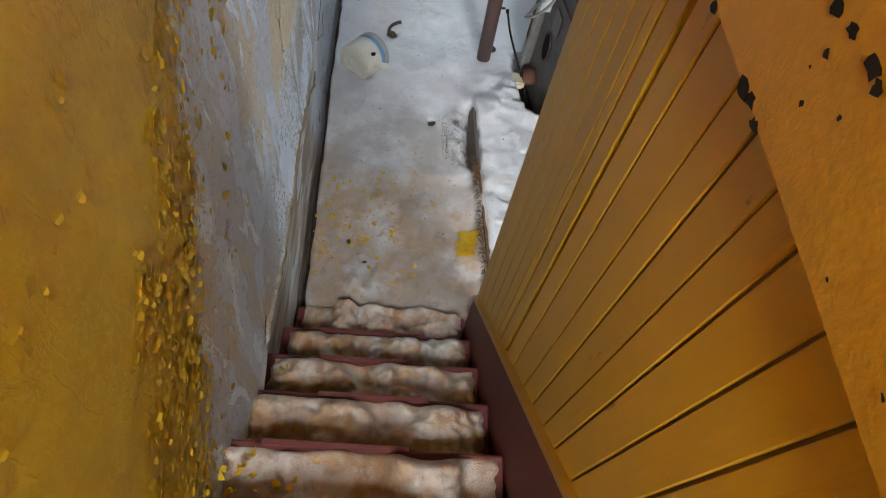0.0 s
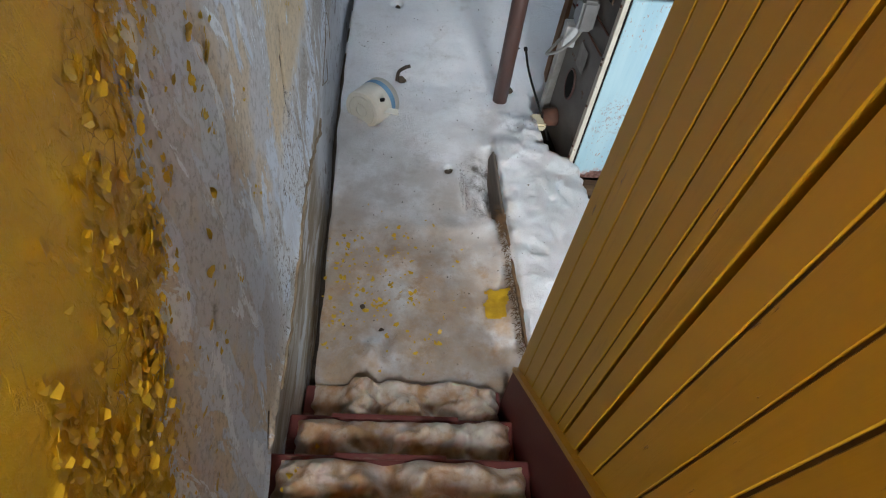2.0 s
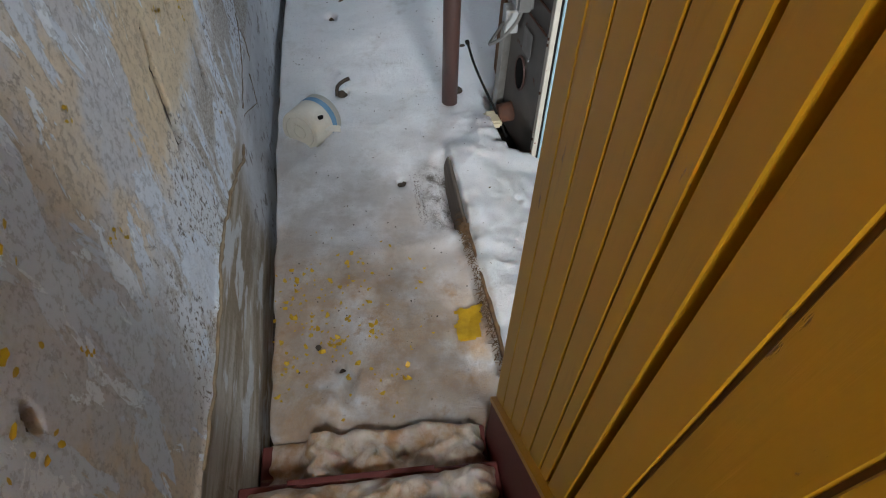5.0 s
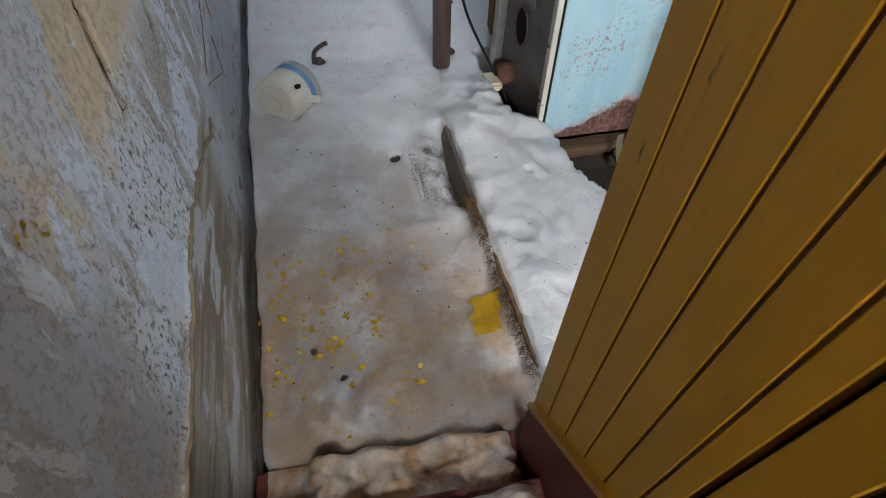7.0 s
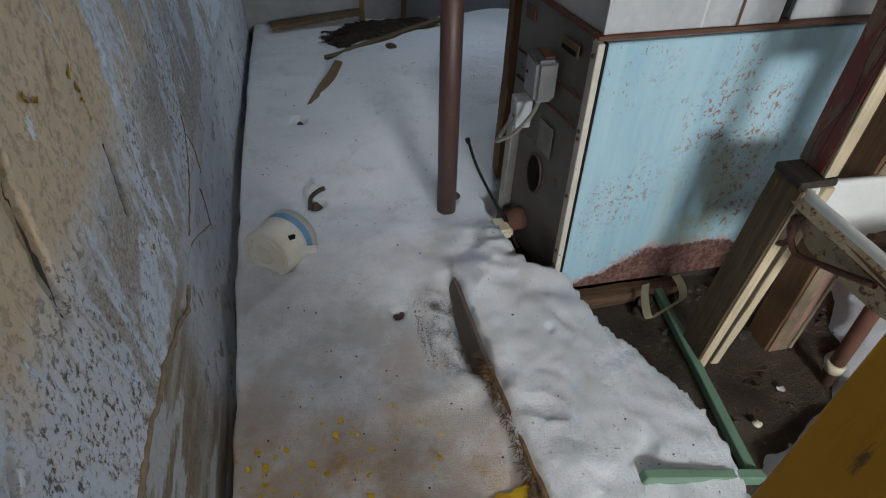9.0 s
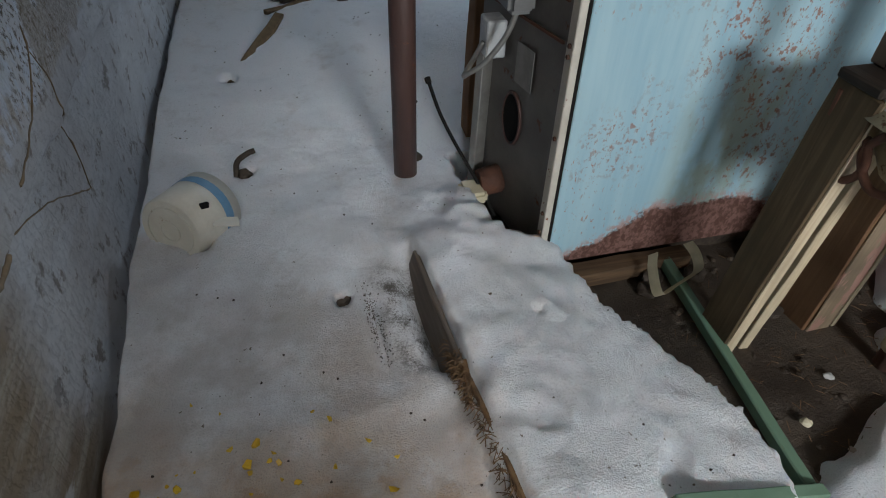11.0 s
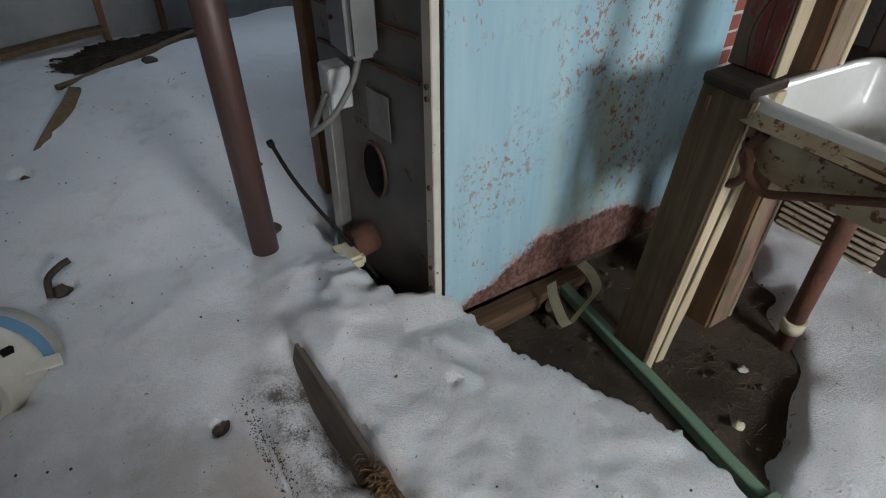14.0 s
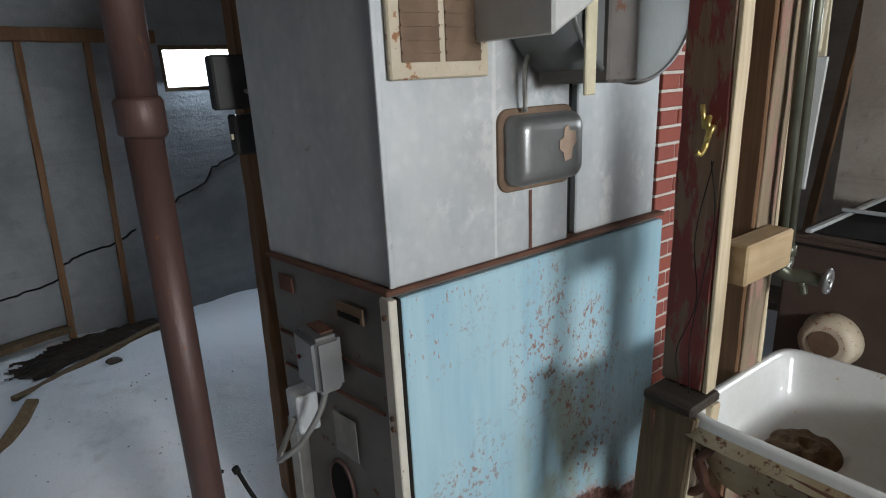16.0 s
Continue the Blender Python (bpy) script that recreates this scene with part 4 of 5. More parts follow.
for v in r["geom"]:
    if isinstance(v, bmesh.types.BMVert):
        v.co.y = 2.60
bmesh.ops.recalc_face_normals(b, faces=b.faces[:])
bmesh.ops.bevel(b, geom=b.edges[:], offset=0.006, segments=1, affect="EDGES")
part("intake_duct", b, plain("white_duct", (0.6, 0.6, 0.58), (0.5, 0.5, 0.48), 6, 0.4), furnace, "white tapered sheet metal duct")
duct = thing("flue_duct", (2.1, 2.45, 1.4), "dark grey round flue duct beside the furnace", "duct")
part("drum", tube([(1.88, 2.40, 1.675), (1.88, 2.604, 1.675)], 0.245, 44), M_DUCT, duct)
part("rim", tube([(1.88 + 0.245 * math.cos(a), 2.402, 1.675 + 0.245 * math.sin(a)) for a in [2 * math.pi * i / 44 for i in range(45)]], 0.006, 6), M_SILVER, duct, "bright folded rim")
part("damper_box", box(1.755, 1.865, 2.385, 2.60, 1.435, 2.07, 0.005), M_DARKSTEEL, duct, "dark damper box")
part("square_collar", box(1.90, 2.33, 2.40, 2.625, 1.955, 2.08, 0.004), M_DUCT, duct)
# sill plank under the furnace
solid("sill_plank", beam((1.33, 2.57, -0.165), (1.86, 2.58, -0.165), 0.07, 0.06, 0.004, wear=0.008), wood("sill_wood", (0.075, 0.048, 0.03), (0.135, 0.085, 0.048), "x"), "rotten brown plank lying under the furnace front", "plank")
solid("furnace_plinth", box(1.34, 2.32, 2.66, 3.1, -0.22, -0.131), M_DARKWOOD, "dark plinth under the furnace", "plinth")

# ---- pole, studs, back area ----
pole = thing("steel_column", (0.90, 3.10, 0), "rust brown round steel column standing in snow", "column")
part("lower_pipe", tube([(0.905, 3.10, -0.2), (0.925, 3.10, 1.40)], 0.044, 24), M_POLE, pole)
part("collar", tube([(0.924, 3.10, 1.355), (0.925, 3.10, 1.365), (0.926, 3.10, 1.44), (0.926, 3.10, 1.45)], 0.056, 24, radii=[0.046, 0.056, 0.056, 0.05]), M_POLE, pole, "flanged pipe collar")
part("upper_pipe", tube([(0.926, 3.10, 1.44), (0.94, 3.10, 2.1)], 0.046, 24), M_POLE, pole)
stud = thing("wall_stud", (1.15, 3.35, 0), "rough brown upright stud behind the furnace", "stud")
part("timber", beam((1.245, 3.36, -0.2), (1.295, 3.36, 2.08), 0.075, 0.09, 0.004, (0, 1, 0), wear=0.006), M_WOODB, stud)
fuse = thing("fuse_boxes", (1.1, 3.28, 1.3), "two small black electrical boxes on a stud", "electrical box")
part("upper_box", box(1.15, 1.25, 3.25, 3.315, 1.40, 1.55, 0.006), M_FUSE, fuse)
part("lower_box", box(1.19, 1.27, 3.25, 3.315, 1.27, 1.385, 0.006), M_FUSE, fuse)
part("white_tag", box(1.182, 1.189, 3.27, 3.285, 1.315, 1.33), M_TAPE, fuse, "small white tag")
part("cable", tube(curve([(1.23, 3.24, 1.45), (1.255, 3.2, 1.43), (1.27, 3.18, 1.36), (1.29, 3.17, 1.28)]), 0.006, 8), M_CONDUIT, fuse, "grey cable")
for xa, xb in ((0.795, 0.715), (1.115, 1.03)):
    batten = solid("batten", beam((xb, 5.43, -0.1), (xa, 5.43, 1.75), 0.035, 0.03, 0.002, (0, 1, 0), wear=0.006), M_WOODB, "thin brown batten leaning on the concrete wall", "batten", group="battens on the far wall")
solid("top_plate", beam((0.1, 5.40, 1.79), (1.46, 5.40, 1.76), 0.06, 0.07, 0.004, wear=0.006), M_WOODB, "dark horizontal plank along the wall top", "plank")
win = thing("window_1", (1.75, 5.45, 1.45), "small bright cellar window in the concrete wall", "window", kind="structure")
for b in (box(1.48, 2.02, 5.47, 5.53, 1.45, 1.475), box(1.48, 2.02, 5.47, 5.53, 1.695, 1.72), box(1.48, 1.505, 5.47, 5.53, 1.475, 1.695), box(1.995, 2.02, 5.47, 5.53, 1.475, 1.695)):
    part("window_frame", b, M_WOODG, win)
# wall cracks as thin dark grooves proud of nothing
for pts in ([(0.35, 0.36), (0.55, 0.39), (0.72, 0.42), (0.74, 0.5), (0.86, 0.55), (1.05, 0.58), (1.2, 0.66)], [(1.30, 0.70), (1.45, 0.80), (1.62, 0.87), (1.68, 0.96), (1.84, 1.03), (2.0, 1.1)]):
    line = []
    for (xa, za), (xb, zb) in zip(pts, pts[1:]):
        for s in range(5):
            t = s / 5
            line.append((xa + (xb - xa) * t, 5.452, za + (zb - za) * t + 0.012 * nz(xa + (xb - xa) * t, 0, 0, 30)))
    solid("wall_crack", tube(line, 0.007, 5), M_BLACK, "dark jagged crack in the concrete wall", "crack", "structure")
for a, b_, w, h in (((0.42, 4.72, snow_height(0.42, 4.72) + 0.005), (1.28, 5.22, snow_height(1.28, 5.1) + 0.025), 0.05, 0.03), ((0.05, 5.3, 0.1), (0.72, 5.42, 0.13), 0.09, 0.03)):
    solid("loose_plank", beam(a, b_, w, h, 0.003, wear=0.008), M_WOODG, "weathered plank half buried in snow", "plank", group="planks by the far wall")
solid("split_log", beam((0.225, 4.0, 0.0), (0.50, 4.55, 0.13), 0.055, 0.022, 0.004, (0.3, 0, 1), wear=0.014), M_WOODG, "split branch sticking out of the snow", "branch")
solid("twig", tube(curve([(0.27, 3.23, -0.01), (0.28, 3.27, 0.03), (0.32, 3.30, 0.045), (0.35, 3.31, 0.05)]), 0.011, 7), M_DARKWOOD, "short curled twig in a snow hollow", "twig")
for p in ((0.95, 3.18, 0.02), (1.05, 3.6, 0.02), (1.09, 3.68, 0.03), (0.85, 4.72, 0.14)):
    b = bmesh.new()
    bmesh.ops.create_icosphere(b, subdivisions=2, radius=0.028)
    for v in b.verts:
        v.co = Vector(p) + Vector((v.co.x * 1.4, v.co.y, v.co.z * 0.7)) * (1 + 0.5 * nz(*v.co, 30))
    solid("debris_lump", b, M_DARKWOOD, "dark lump of debris on the snow", "debris", group="debris lumps")
solid("black_cable", tube(curve([(1.20, 2.86, -0.08), (1.15, 2.93, 0.03), (1.08, 3.01, 0.16), (1.03, 3.05, 0.27), (1.0, 3.07, 0.365), (0.995, 3.072, 0.38)]), 0.0065, 8), M_BLACK, "stiff black cable rising from the snow", "cable")
solid("cable_tip", tube([(0.995, 3.072, 0.378), (0.99, 3.074, 0.395)], 0.011, 10), M_BLACK, "blunt end ferrule of the black cable", "cable")
solid("plaster_chunk", box(1.08, 1.17, 2.86, 2.97, -0.02, 0.03, 0.012, seg=2), M_TAPE, "cream chunk of rubble beside the furnace", "rubble")

# ---- bucket ----
bucket = thing("bucket", (0.13, 2.88, 0), "white plastic bucket on its side, half buried in snow", "bucket")
ax = Vector((0.50, 0.80, -0.16)).normalized()
c0 = Vector((0.09, 2.85, 0.062))
part("shell", tube([c0, c0 + ax * 0.006, c0 + ax * 0.10, c0 + ax * 0.20], 0.1, 36, radii=[0.108, 0.113, 0.117, 0.124]), M_BUCKET, bucket)
for r in (0.035, 0.085):
    part("base_ring", tube([c0 - ax * 0.002 + r * (ax.orthogonal().normalized() * math.cos(t) + ax.cross(ax.orthogonal().normalized()) * math.sin(t)) for t in [2 * math.pi * i / 32 for i in range(33)]], 0.003, 6), M_BUCKET, bucket)
part("band", tube([c0 + ax * 0.13, c0 + ax * 0.165], 0.1, 36, cap=False, radii=[0.1205, 0.1225]), M_BUCKETB, bucket, "blue band")
part("label_mark", beam(c0 + ax * 0.09 + Vector((0.06, -0.06, 0.085)), c0 + ax * 0.09 + Vector((0.08, -0.04, 0.075)), 0.012, 0.02, 0), M_BLACK, bucket, "small dark printed mark")
part("spout", beam((0.22, 2.86, 0.07), (0.30, 2.87, 0.05), 0.05, 0.006, 0.002), M_BUCKET, bucket)

# ---- green frame, strap, posts, sink ----
gf = thing("window_frame", (1.72, 1.7, -0.2), "old green painted window frame lying in snow", "window frame")
part("long_rail", beam((1.762, 2.56, -0.155), (1.688, 1.71, -0.172), 0.034, 0.045, 0.004, wear=0.003), M_GREEN, gf)
part("short_rail", beam((1.707, 1.688, -0.165), (1.235, 1.692, 0.005), 0.034, 0.045, 0.004, wear=0.003), M_GREEN, gf, "green rail with bare orange wood")
strap = curve([(1.66, 2.51, -0.055), (1.645, 2.47, -0.09), (1.645, 2.40, -0.145), (1.70, 2.41, -0.13), (1.77, 2.43, -0.115), (1.815, 2.45, -0.105), (1.83, 2.50, -0.085), (1.815, 2.54, -0.06)], 5)
b = bmesh.new()
wide = Vector((0.009, -0.010, 0.015))
vs = [(b.verts.new(p - wide), b.verts.new(p + wide)) for p in strap]
for p, q in zip(vs, vs[1:]):
    b.faces.new((p[0], q[0], q[1], p[1]))
bmesh.ops.solidify(b, geom=b.faces[:], thickness=0.002)
solid("strap", b, M_TAPE, "folded cream packing strap on the frame", "strap")

posts = thing("short_posts", (1.82, 2.25, -0.2), "pair of short grey studs carrying the sink", "post")
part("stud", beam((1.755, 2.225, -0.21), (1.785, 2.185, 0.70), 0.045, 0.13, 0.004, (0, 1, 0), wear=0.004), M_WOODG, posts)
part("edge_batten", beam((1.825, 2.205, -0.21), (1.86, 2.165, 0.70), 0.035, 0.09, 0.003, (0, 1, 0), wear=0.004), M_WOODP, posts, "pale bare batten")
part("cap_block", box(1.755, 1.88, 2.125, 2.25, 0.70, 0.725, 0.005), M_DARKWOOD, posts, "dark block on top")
# pale strip paints the light caught by the post's front edge
part("front_face", beam((1.757, 2.157, -0.21), (1.787, 2.117, 0.70), 0.038, 0.006, 0.001, (0, 1, 0)), M_WOODP, posts, "pale strip painting the sunlit front edge")
rear = thing("rear_post", (1.85, 2.2, 0.7), "rough red stained stud standing on the sink post", "post")
part("timber", beam((1.853, 2.20, 0.727), (1.853, 2.20, 2.08), 0.040, 0.105, 0.004, (0, 1, 0), wear=0.004), M_WOODR, rear)
# bare edge, its paleness raised for the light it catches
part("edge_strip", beam((1.857, 2.142, 0.727), (1.857, 2.142, 2.08), 0.044, 0.010, 0.002, (0, 1, 0), wear=0.003), M_WOODP, rear, "pale bare front edge, lightened for the light it catches")
for pts in ([(1.826, 2.165, 1.27), (1.824, 2.19, 1.1), (1.824, 2.175, 0.95), (1.82, 2.21, 0.82), (1.81, 2.19, 0.735)], [(1.826, 2.17, 1.27), (1.823, 2.15, 1.15), (1.824, 2.165, 1.0), (1.822, 2.18, 0.86), (1.80, 2.16, 0.735)]):
    part("loose_wire", tube(curve(pts), 0.0013, 5), M_BLACK, rear, "thin dark wire hanging down the stud")
tall = thing("tall_post", (2.11, 2.23, -0.2), "tall dark rough post, its front face painted lighter as sunlit", "post")
part("timber", beam((2.113, 2.24, -0.21), (2.105, 2.235, 2.08), 0.10, 0.12, 0.004, (0, 1, 0), wear=0.005), M_WOODB, tall)
# faded paint, lightened for the light on this face
part("front_face", beam((2.117, 2.176, -0.21), (2.109, 2.171, 2.08), 0.088, 0.007, 0.002, (0, 1, 0), wear=0.003), wood("faded_pink_board", (0.20, 0.15, 0.095), (0.29, 0.215, 0.14), "z", 0.75, (0.30, 0.17, 0.13), 0.44), tall, "weathered front board with faded pink paint")
part("side_board", beam((2.178, 2.20, -0.21), (2.172, 2.195, 2.08), 0.016, 0.055, 0.003, (0, 1, 0), wear=0.003), M_WOODP, tall, "pale split side strip")
solid("wood_block", box(1.895, 2.115, 2.105, 2.167, 0.985, 1.08, 0.005), wood("fresh_block", (0.36, 0.25, 0.13), (0.45, 0.33, 0.19), "x"), "short fresh wooden block nailed between posts", "block")
taps = thing("water_pipes", (2.12, 2.14, 0.95), "pair of greenish water pipes with a tap", "pipe")
part("pipe", tube([(2.128, 2.135, 0.97), (2.108, 2.15, 2.285)], 0.012, 12), M_PIPEG, taps)
part("pipe", tube([(2.195, 2.145, 0.99), (2.172, 2.15, 2.285)], 0.012, 12), M_PIPEG, taps)
part("elbow", tube(curve([(2.195, 2.145, 0.995), (2.193, 2.142, 0.97), (2.165, 2.138, 0.962), (2.128, 2.135, 0.965)]), 0.014, 12), M_PIPEG, taps, "corroded elbow joint")
for x, y, z in ((2.128, 2.135, 0.985), (2.195, 2.145, 1.0)):
    part("union_nut", tube([(x, y, z - 0.014), (x, y, z + 0.014)], 0.019, 6), M_PIPEG, taps)
valve = part("valve", tube(curve([(2.128, 2.135, 0.97), (2.14, 2.115, 0.955), (2.15, 2.09, 0.955), (2.16, 2.05, 0.952)]), 0.017, 12, radii=None), M_PIPEG, taps, "old tap body")
part("spout", tube(curve([(2.148, 2.095, 0.95), (2.15, 2.085, 0.93), (2.15, 2.08, 0.91)]), 0.010, 10), M_PIPEG, valve)
for k in range(6):
    a = math.pi * k / 3
    part("wheel_lobe", tube([(2.162, 2.042, 0.952), (2.164 + 0.02 * math.cos(a), 2.036, 0.952 + 0.028 * math.sin(a))], 0.006, 6), M_SILVER, valve)
part("handwheel", tube([(2.163 + 0.02 * math.cos(a), 2.036, 0.952 + 0.028 * math.sin(a)) for a in [2 * math.pi * i / 16 for i in range(17)]], 0.006, 6), M_SILVER, valve, "bright tap wheel")
hook = tube(curve([(1.83, 2.185, 1.36), (1.818, 2.18, 1.345), (1.822, 2.178, 1.325), (1.805, 2.172, 1.315), (1.796, 2.165, 1.325), (1.80, 2.16, 1.34), (1.812, 2.165, 1.34)]), 0.006, 8)
tube(curve([(1.818, 2.178, 1.32), (1.815, 2.18, 1.30), (1.808, 2.185, 1.285), (1.80, 2.19, 1.29)]), 0.006, 8, hook)
tube([(1.824, 2.19, 1.335), (1.818, 2.195, 1.385)], 0.005, 8, hook)
solid("brass_hook", hook, M_BRASS, "small brass clothes hook on the red post", "hook")


def sink_bowl():
    """A rolled rim, sloping sides and a round-cornered well."""
    b = bmesh.new()
    x0, x1, y0, y1, zr = 1.765, 2.36, 1.66, 2.165, 0.70
    cx, cy = (x0 + x1) / 2, (y0 + y1) / 2
    prof = ((1.0, -0.03), (1.0, 0.0), (0.985, 0.008), (0.93, 0.006), (0.90, -0.01), (0.86, -0.09), (0.80, -0.15), (0.6, -0.168), (0.2, -0.175), (0.0, -0.176))
    n, rings = 48, []
    for s, dz in prof:
        ring = []
        for k in range(n):
            a = 2 * math.pi * k / n
            c, d = math.cos(a), math.sin(a)
            e = 0.22 if s > 0.84 else 0.4
            ring.append(b.verts.new((cx + s * (x1 - x0) / 2 * math.copysign(abs(c) ** e, c), cy + s * (y1 - y0) / 2 * math.copysign(abs(d) ** e, d), zr + dz)))
        rings.append(ring)
    for p, q in zip(rings, rings[1:]):
        for k in range(n):
            f = b.faces.new((p[k], p[(k + 1) % n], q[(k + 1) % n], q[k]))
            f.smooth = True
    return b


sink = thing("sink", (2.1, 1.95, 0.5), "chipped white enamel sink with brown dirt in its bowl", "sink")
TILTED = Matrix.Translation((1.76, 2.15, 0.70)) @ Euler((radians(0), radians(4), radians(2))).to_matrix().to_4x4() @ Matrix.Translation((-1.76, -2.15, -0.70))
b = sink_bowl()
b.transform(TILTED)
part("bowl", b, M_ENAMEL, sink)
b = sink_bowl()
for v in b.verts:
    v.co.z -= 0.016
    if v.co.z < 0.68:
        v.co.x += (v.co.x - 2.06) * 0.04
        v.co.y += (v.co.y - 1.91) * 0.04
bmesh.ops.reverse_faces(b, faces=b.faces[:])
b.transform(TILTED)
part("underside", b, M_ENAMELD, sink, "rust speckled underside")
b = bmesh.new()
bmesh.ops.create_icosphere(b, subdivisions=4, radius=1)
for v in b.verts:
    v.co = Vector((2.13 + v.co.x * 0.11, 2.01 + v.co.y * 0.09, 0.524 + v.co.z * 0.03 * (1 + 0.6 * nz(*v.co, 3))))
b.transform(TILTED)
part("dirt", b, M_SLUDGE, sink, "brown dirt and debris")
br = thing("sink_bracket", (1.80, 2.1, 0.5), "rusty scrolled iron bracket under the sink", "bracket")
part("arm", beam((1.775, 2.22, 0.665), (1.775, 1.70, 0.655), 0.02, 0.025, 0.002), M_RUST, br)
part("scroll", tube(curve([(1.775, 2.20, 0.42), (1.775, 2.18, 0.50), (1.775, 2.12, 0.50), (1.775, 2.09, 0.55), (1.775, 2.12, 0.61), (1.775, 2.17, 0.60), (1.775, 2.19, 0.57)]), 0.010, 8), M_RUST, br)
part("brace", tube(curve([(1.775, 2.08, 0.645), (1.775, 2.11, 0.58), (1.775, 2.05, 0.52), (1.775, 1.95, 0.56), (1.775, 1.80, 0.63)]), 0.010, 8), M_RUST, br)
part("back_plate", beam((1.775, 2.212, 0.36), (1.775, 2.225, 0.68), 0.03, 0.012, 0.002, (0, 1, 0)), M_RUST, br)
drain = thing("drain_pipe", (2.15, 1.98, -0.2), "rusty drain pipe with a white joint below the sink", "pipe")
part("pipe", tube([(2.205, 2.0, -0.22), (2.13, 1.985, 0.51)], 0.027, 16), M_RUST, drain, "orange rust pipe")
part("joint", tube([(2.193, 1.998, -0.10), (2.188, 1.997, -0.055)], 0.034, 16), M_TAPE, drain, "white joint collar")
heater = thing("heater_unit", (2.85, 2.15, -0.2), "rusty beige louvred metal unit on the floor", "heater")
part("body", box(2.70, 3.1, 1.97, 2.42, -0.15, 0.12, 0.008), M_BROWN, heater)
for i in range(7):
    part("slat", box(2.685, 2.702, 2.02, 2.38, -0.12 + 0.027 * i, -0.108 + 0.027 * i, 0.002), M_IVORY, heater)

# ---- far right machines ----
mach = thing("brown_machine", (3.6, 2.1, -0.2), "dark brown metal machine with a round port", "machine")
part("body", box(3.17, 4.10, 1.55, 2.54, -0.2, 0.775, 0.012, seg=2), M_BROWN, mach)
# black sheet paints the shade inside the open top
part("top_opening_shade", box(3.24, 4.04, 1.62, 2.48, 0.776, 0.780), M_BLACK, mach, "thin black sheet painting the shaded open top")
for i in range(4):
    part("top_bar", box(3.20, 4.07, 1.62 + 0.28 * i, 1.645 + 0.28 * i, 0.781, 0.797, 0.003), M_GALV, mach, "pale bar across the top")
part("cross_bar", box(3.60, 3.63, 1.6, 2.5, 0.798, 0.812, 0.003), M_GALV, mach, "pale bar across the top")
part("port", tube([(3.09, 2.32, 0.37), (3.10, 2.32, 0.37), (3.14, 2.32, 0.37), (3.172, 2.32, 0.37)], 0.1, 28, radii=[0.075, 0.10, 0.105, 0.115]), M_IVORY, mach, "pale rusted round flange")
part("port_hole", tube([(3.085, 2.32, 0.37), (3.0895, 2.32, 0.37)], 0.055, 24), M_GRILL, mach, "rust brown hollow of the flange")
part("door_seam", box(3.163, 3.1695, 2.06, 2.066, 0.0, 0.76), M_BLACK, mach)
part("dark_band", box(3.164, 3.1695, 1.7, 2.5, 0.735, 0.745), M_BLACK, mach)
solid("concrete_pier", box(4.2, 4.6, 1.9, 2.74, -0.3, 2.28), M_CONC2, "brown grey concrete pier", "pier", "structure")


def board_yz(x0, x1, pts):
    """A flat board standing across x, of the given outline."""
    b = bmesh.new()
    f = b.faces.new([b.verts.new((x0, y, z)) for y, z in pts])
    r = bmesh.ops.extrude_face_region(b, geom=[f])
    for v in r["geom"]:
        if isinstance(v, bmesh.types.BMVert):
            v.co.x = x1
    bmesh.ops.recalc_face_normals(b, faces=b.faces[:])
    return b


panel = thing("hanging_panel", (3.4, 2.62, 2.08), "white sheet metal panel hanging from the joists", "panel")
part("sheet", board_yz(3.39, 3.41, [(2.70, 1.47), (2.565, 1.47), (2.585, 0.92), (2.63, 0.92)]), M_ENAMEL, panel)
part("upper_piece", board_yz(3.392, 3.408, [(2.73, 2.085), (2.59, 2.085), (2.575, 1.472), (2.70, 1.472)]), M_TAPE, panel, "tan upper piece")
solid("cloth_strip", tube(curve([(3.38, 2.575, 2.08), (3.375, 2.585, 1.78), (3.37, 2.592, 1.62), (3.37, 2.60, 1.49)]), 0.006, 7, radii=[0.004 + 0.0005 * i for i in range(25)]), M_TAPE, "twisted tan cloth strip hanging down", "cloth")
solid("leaning_batten", beam((4.55, 3.03, -0.2), (4.85, 2.93, 2.06), 0.045, 0.05, 0.003, (0, 1, 0), wear=0.005), M_WOODB, "brown batten leaning by the concrete pier", "batten")

# ---- small scatter ----
random.seed(21)


def flake(x, y, z, s, rz, curl, tilt=0.3):
    b = bmesh.new()
    n = random.randint(5, 7)
    vs = []
    for k in range(n):
        a = 2 * math.pi * k / n
        r = s * random.uniform(0.55, 1.1)
        p = Vector((r * math.cos(a), r * math.sin(a) * 0.7, 0))
        p.z = curl * p.x * p.x / max(s, 1e-4)
        vs.append(b.verts.new(p))
    f = b.faces.new(vs)
    bmesh.ops.solidify(b, geom=[f], thickness=0.0012)
    b.transform(Matrix.Translation((x, y, z)) @ Euler((random.uniform(-tilt, tilt), random.uniform(-tilt, tilt), rz)).to_matrix().to_4x4())
    return b


for i in range(190):
    x = min(0.8, max(0.02, random.gauss(0.27, 0.15)))
    y = min(2.35, max(1.28, random.gauss(1.72, 0.22)))
    b = flake(x, y, snow_height(x, y) + 0.004, random.choice((0.006, 0.008, 0.008, 0.011, 0.016)), random.random() * 6, 0.8)
    solid("paint_chip", b, M_CHIP, "curled yellow paint chip on the snow", "paint chip", group="paint chips")
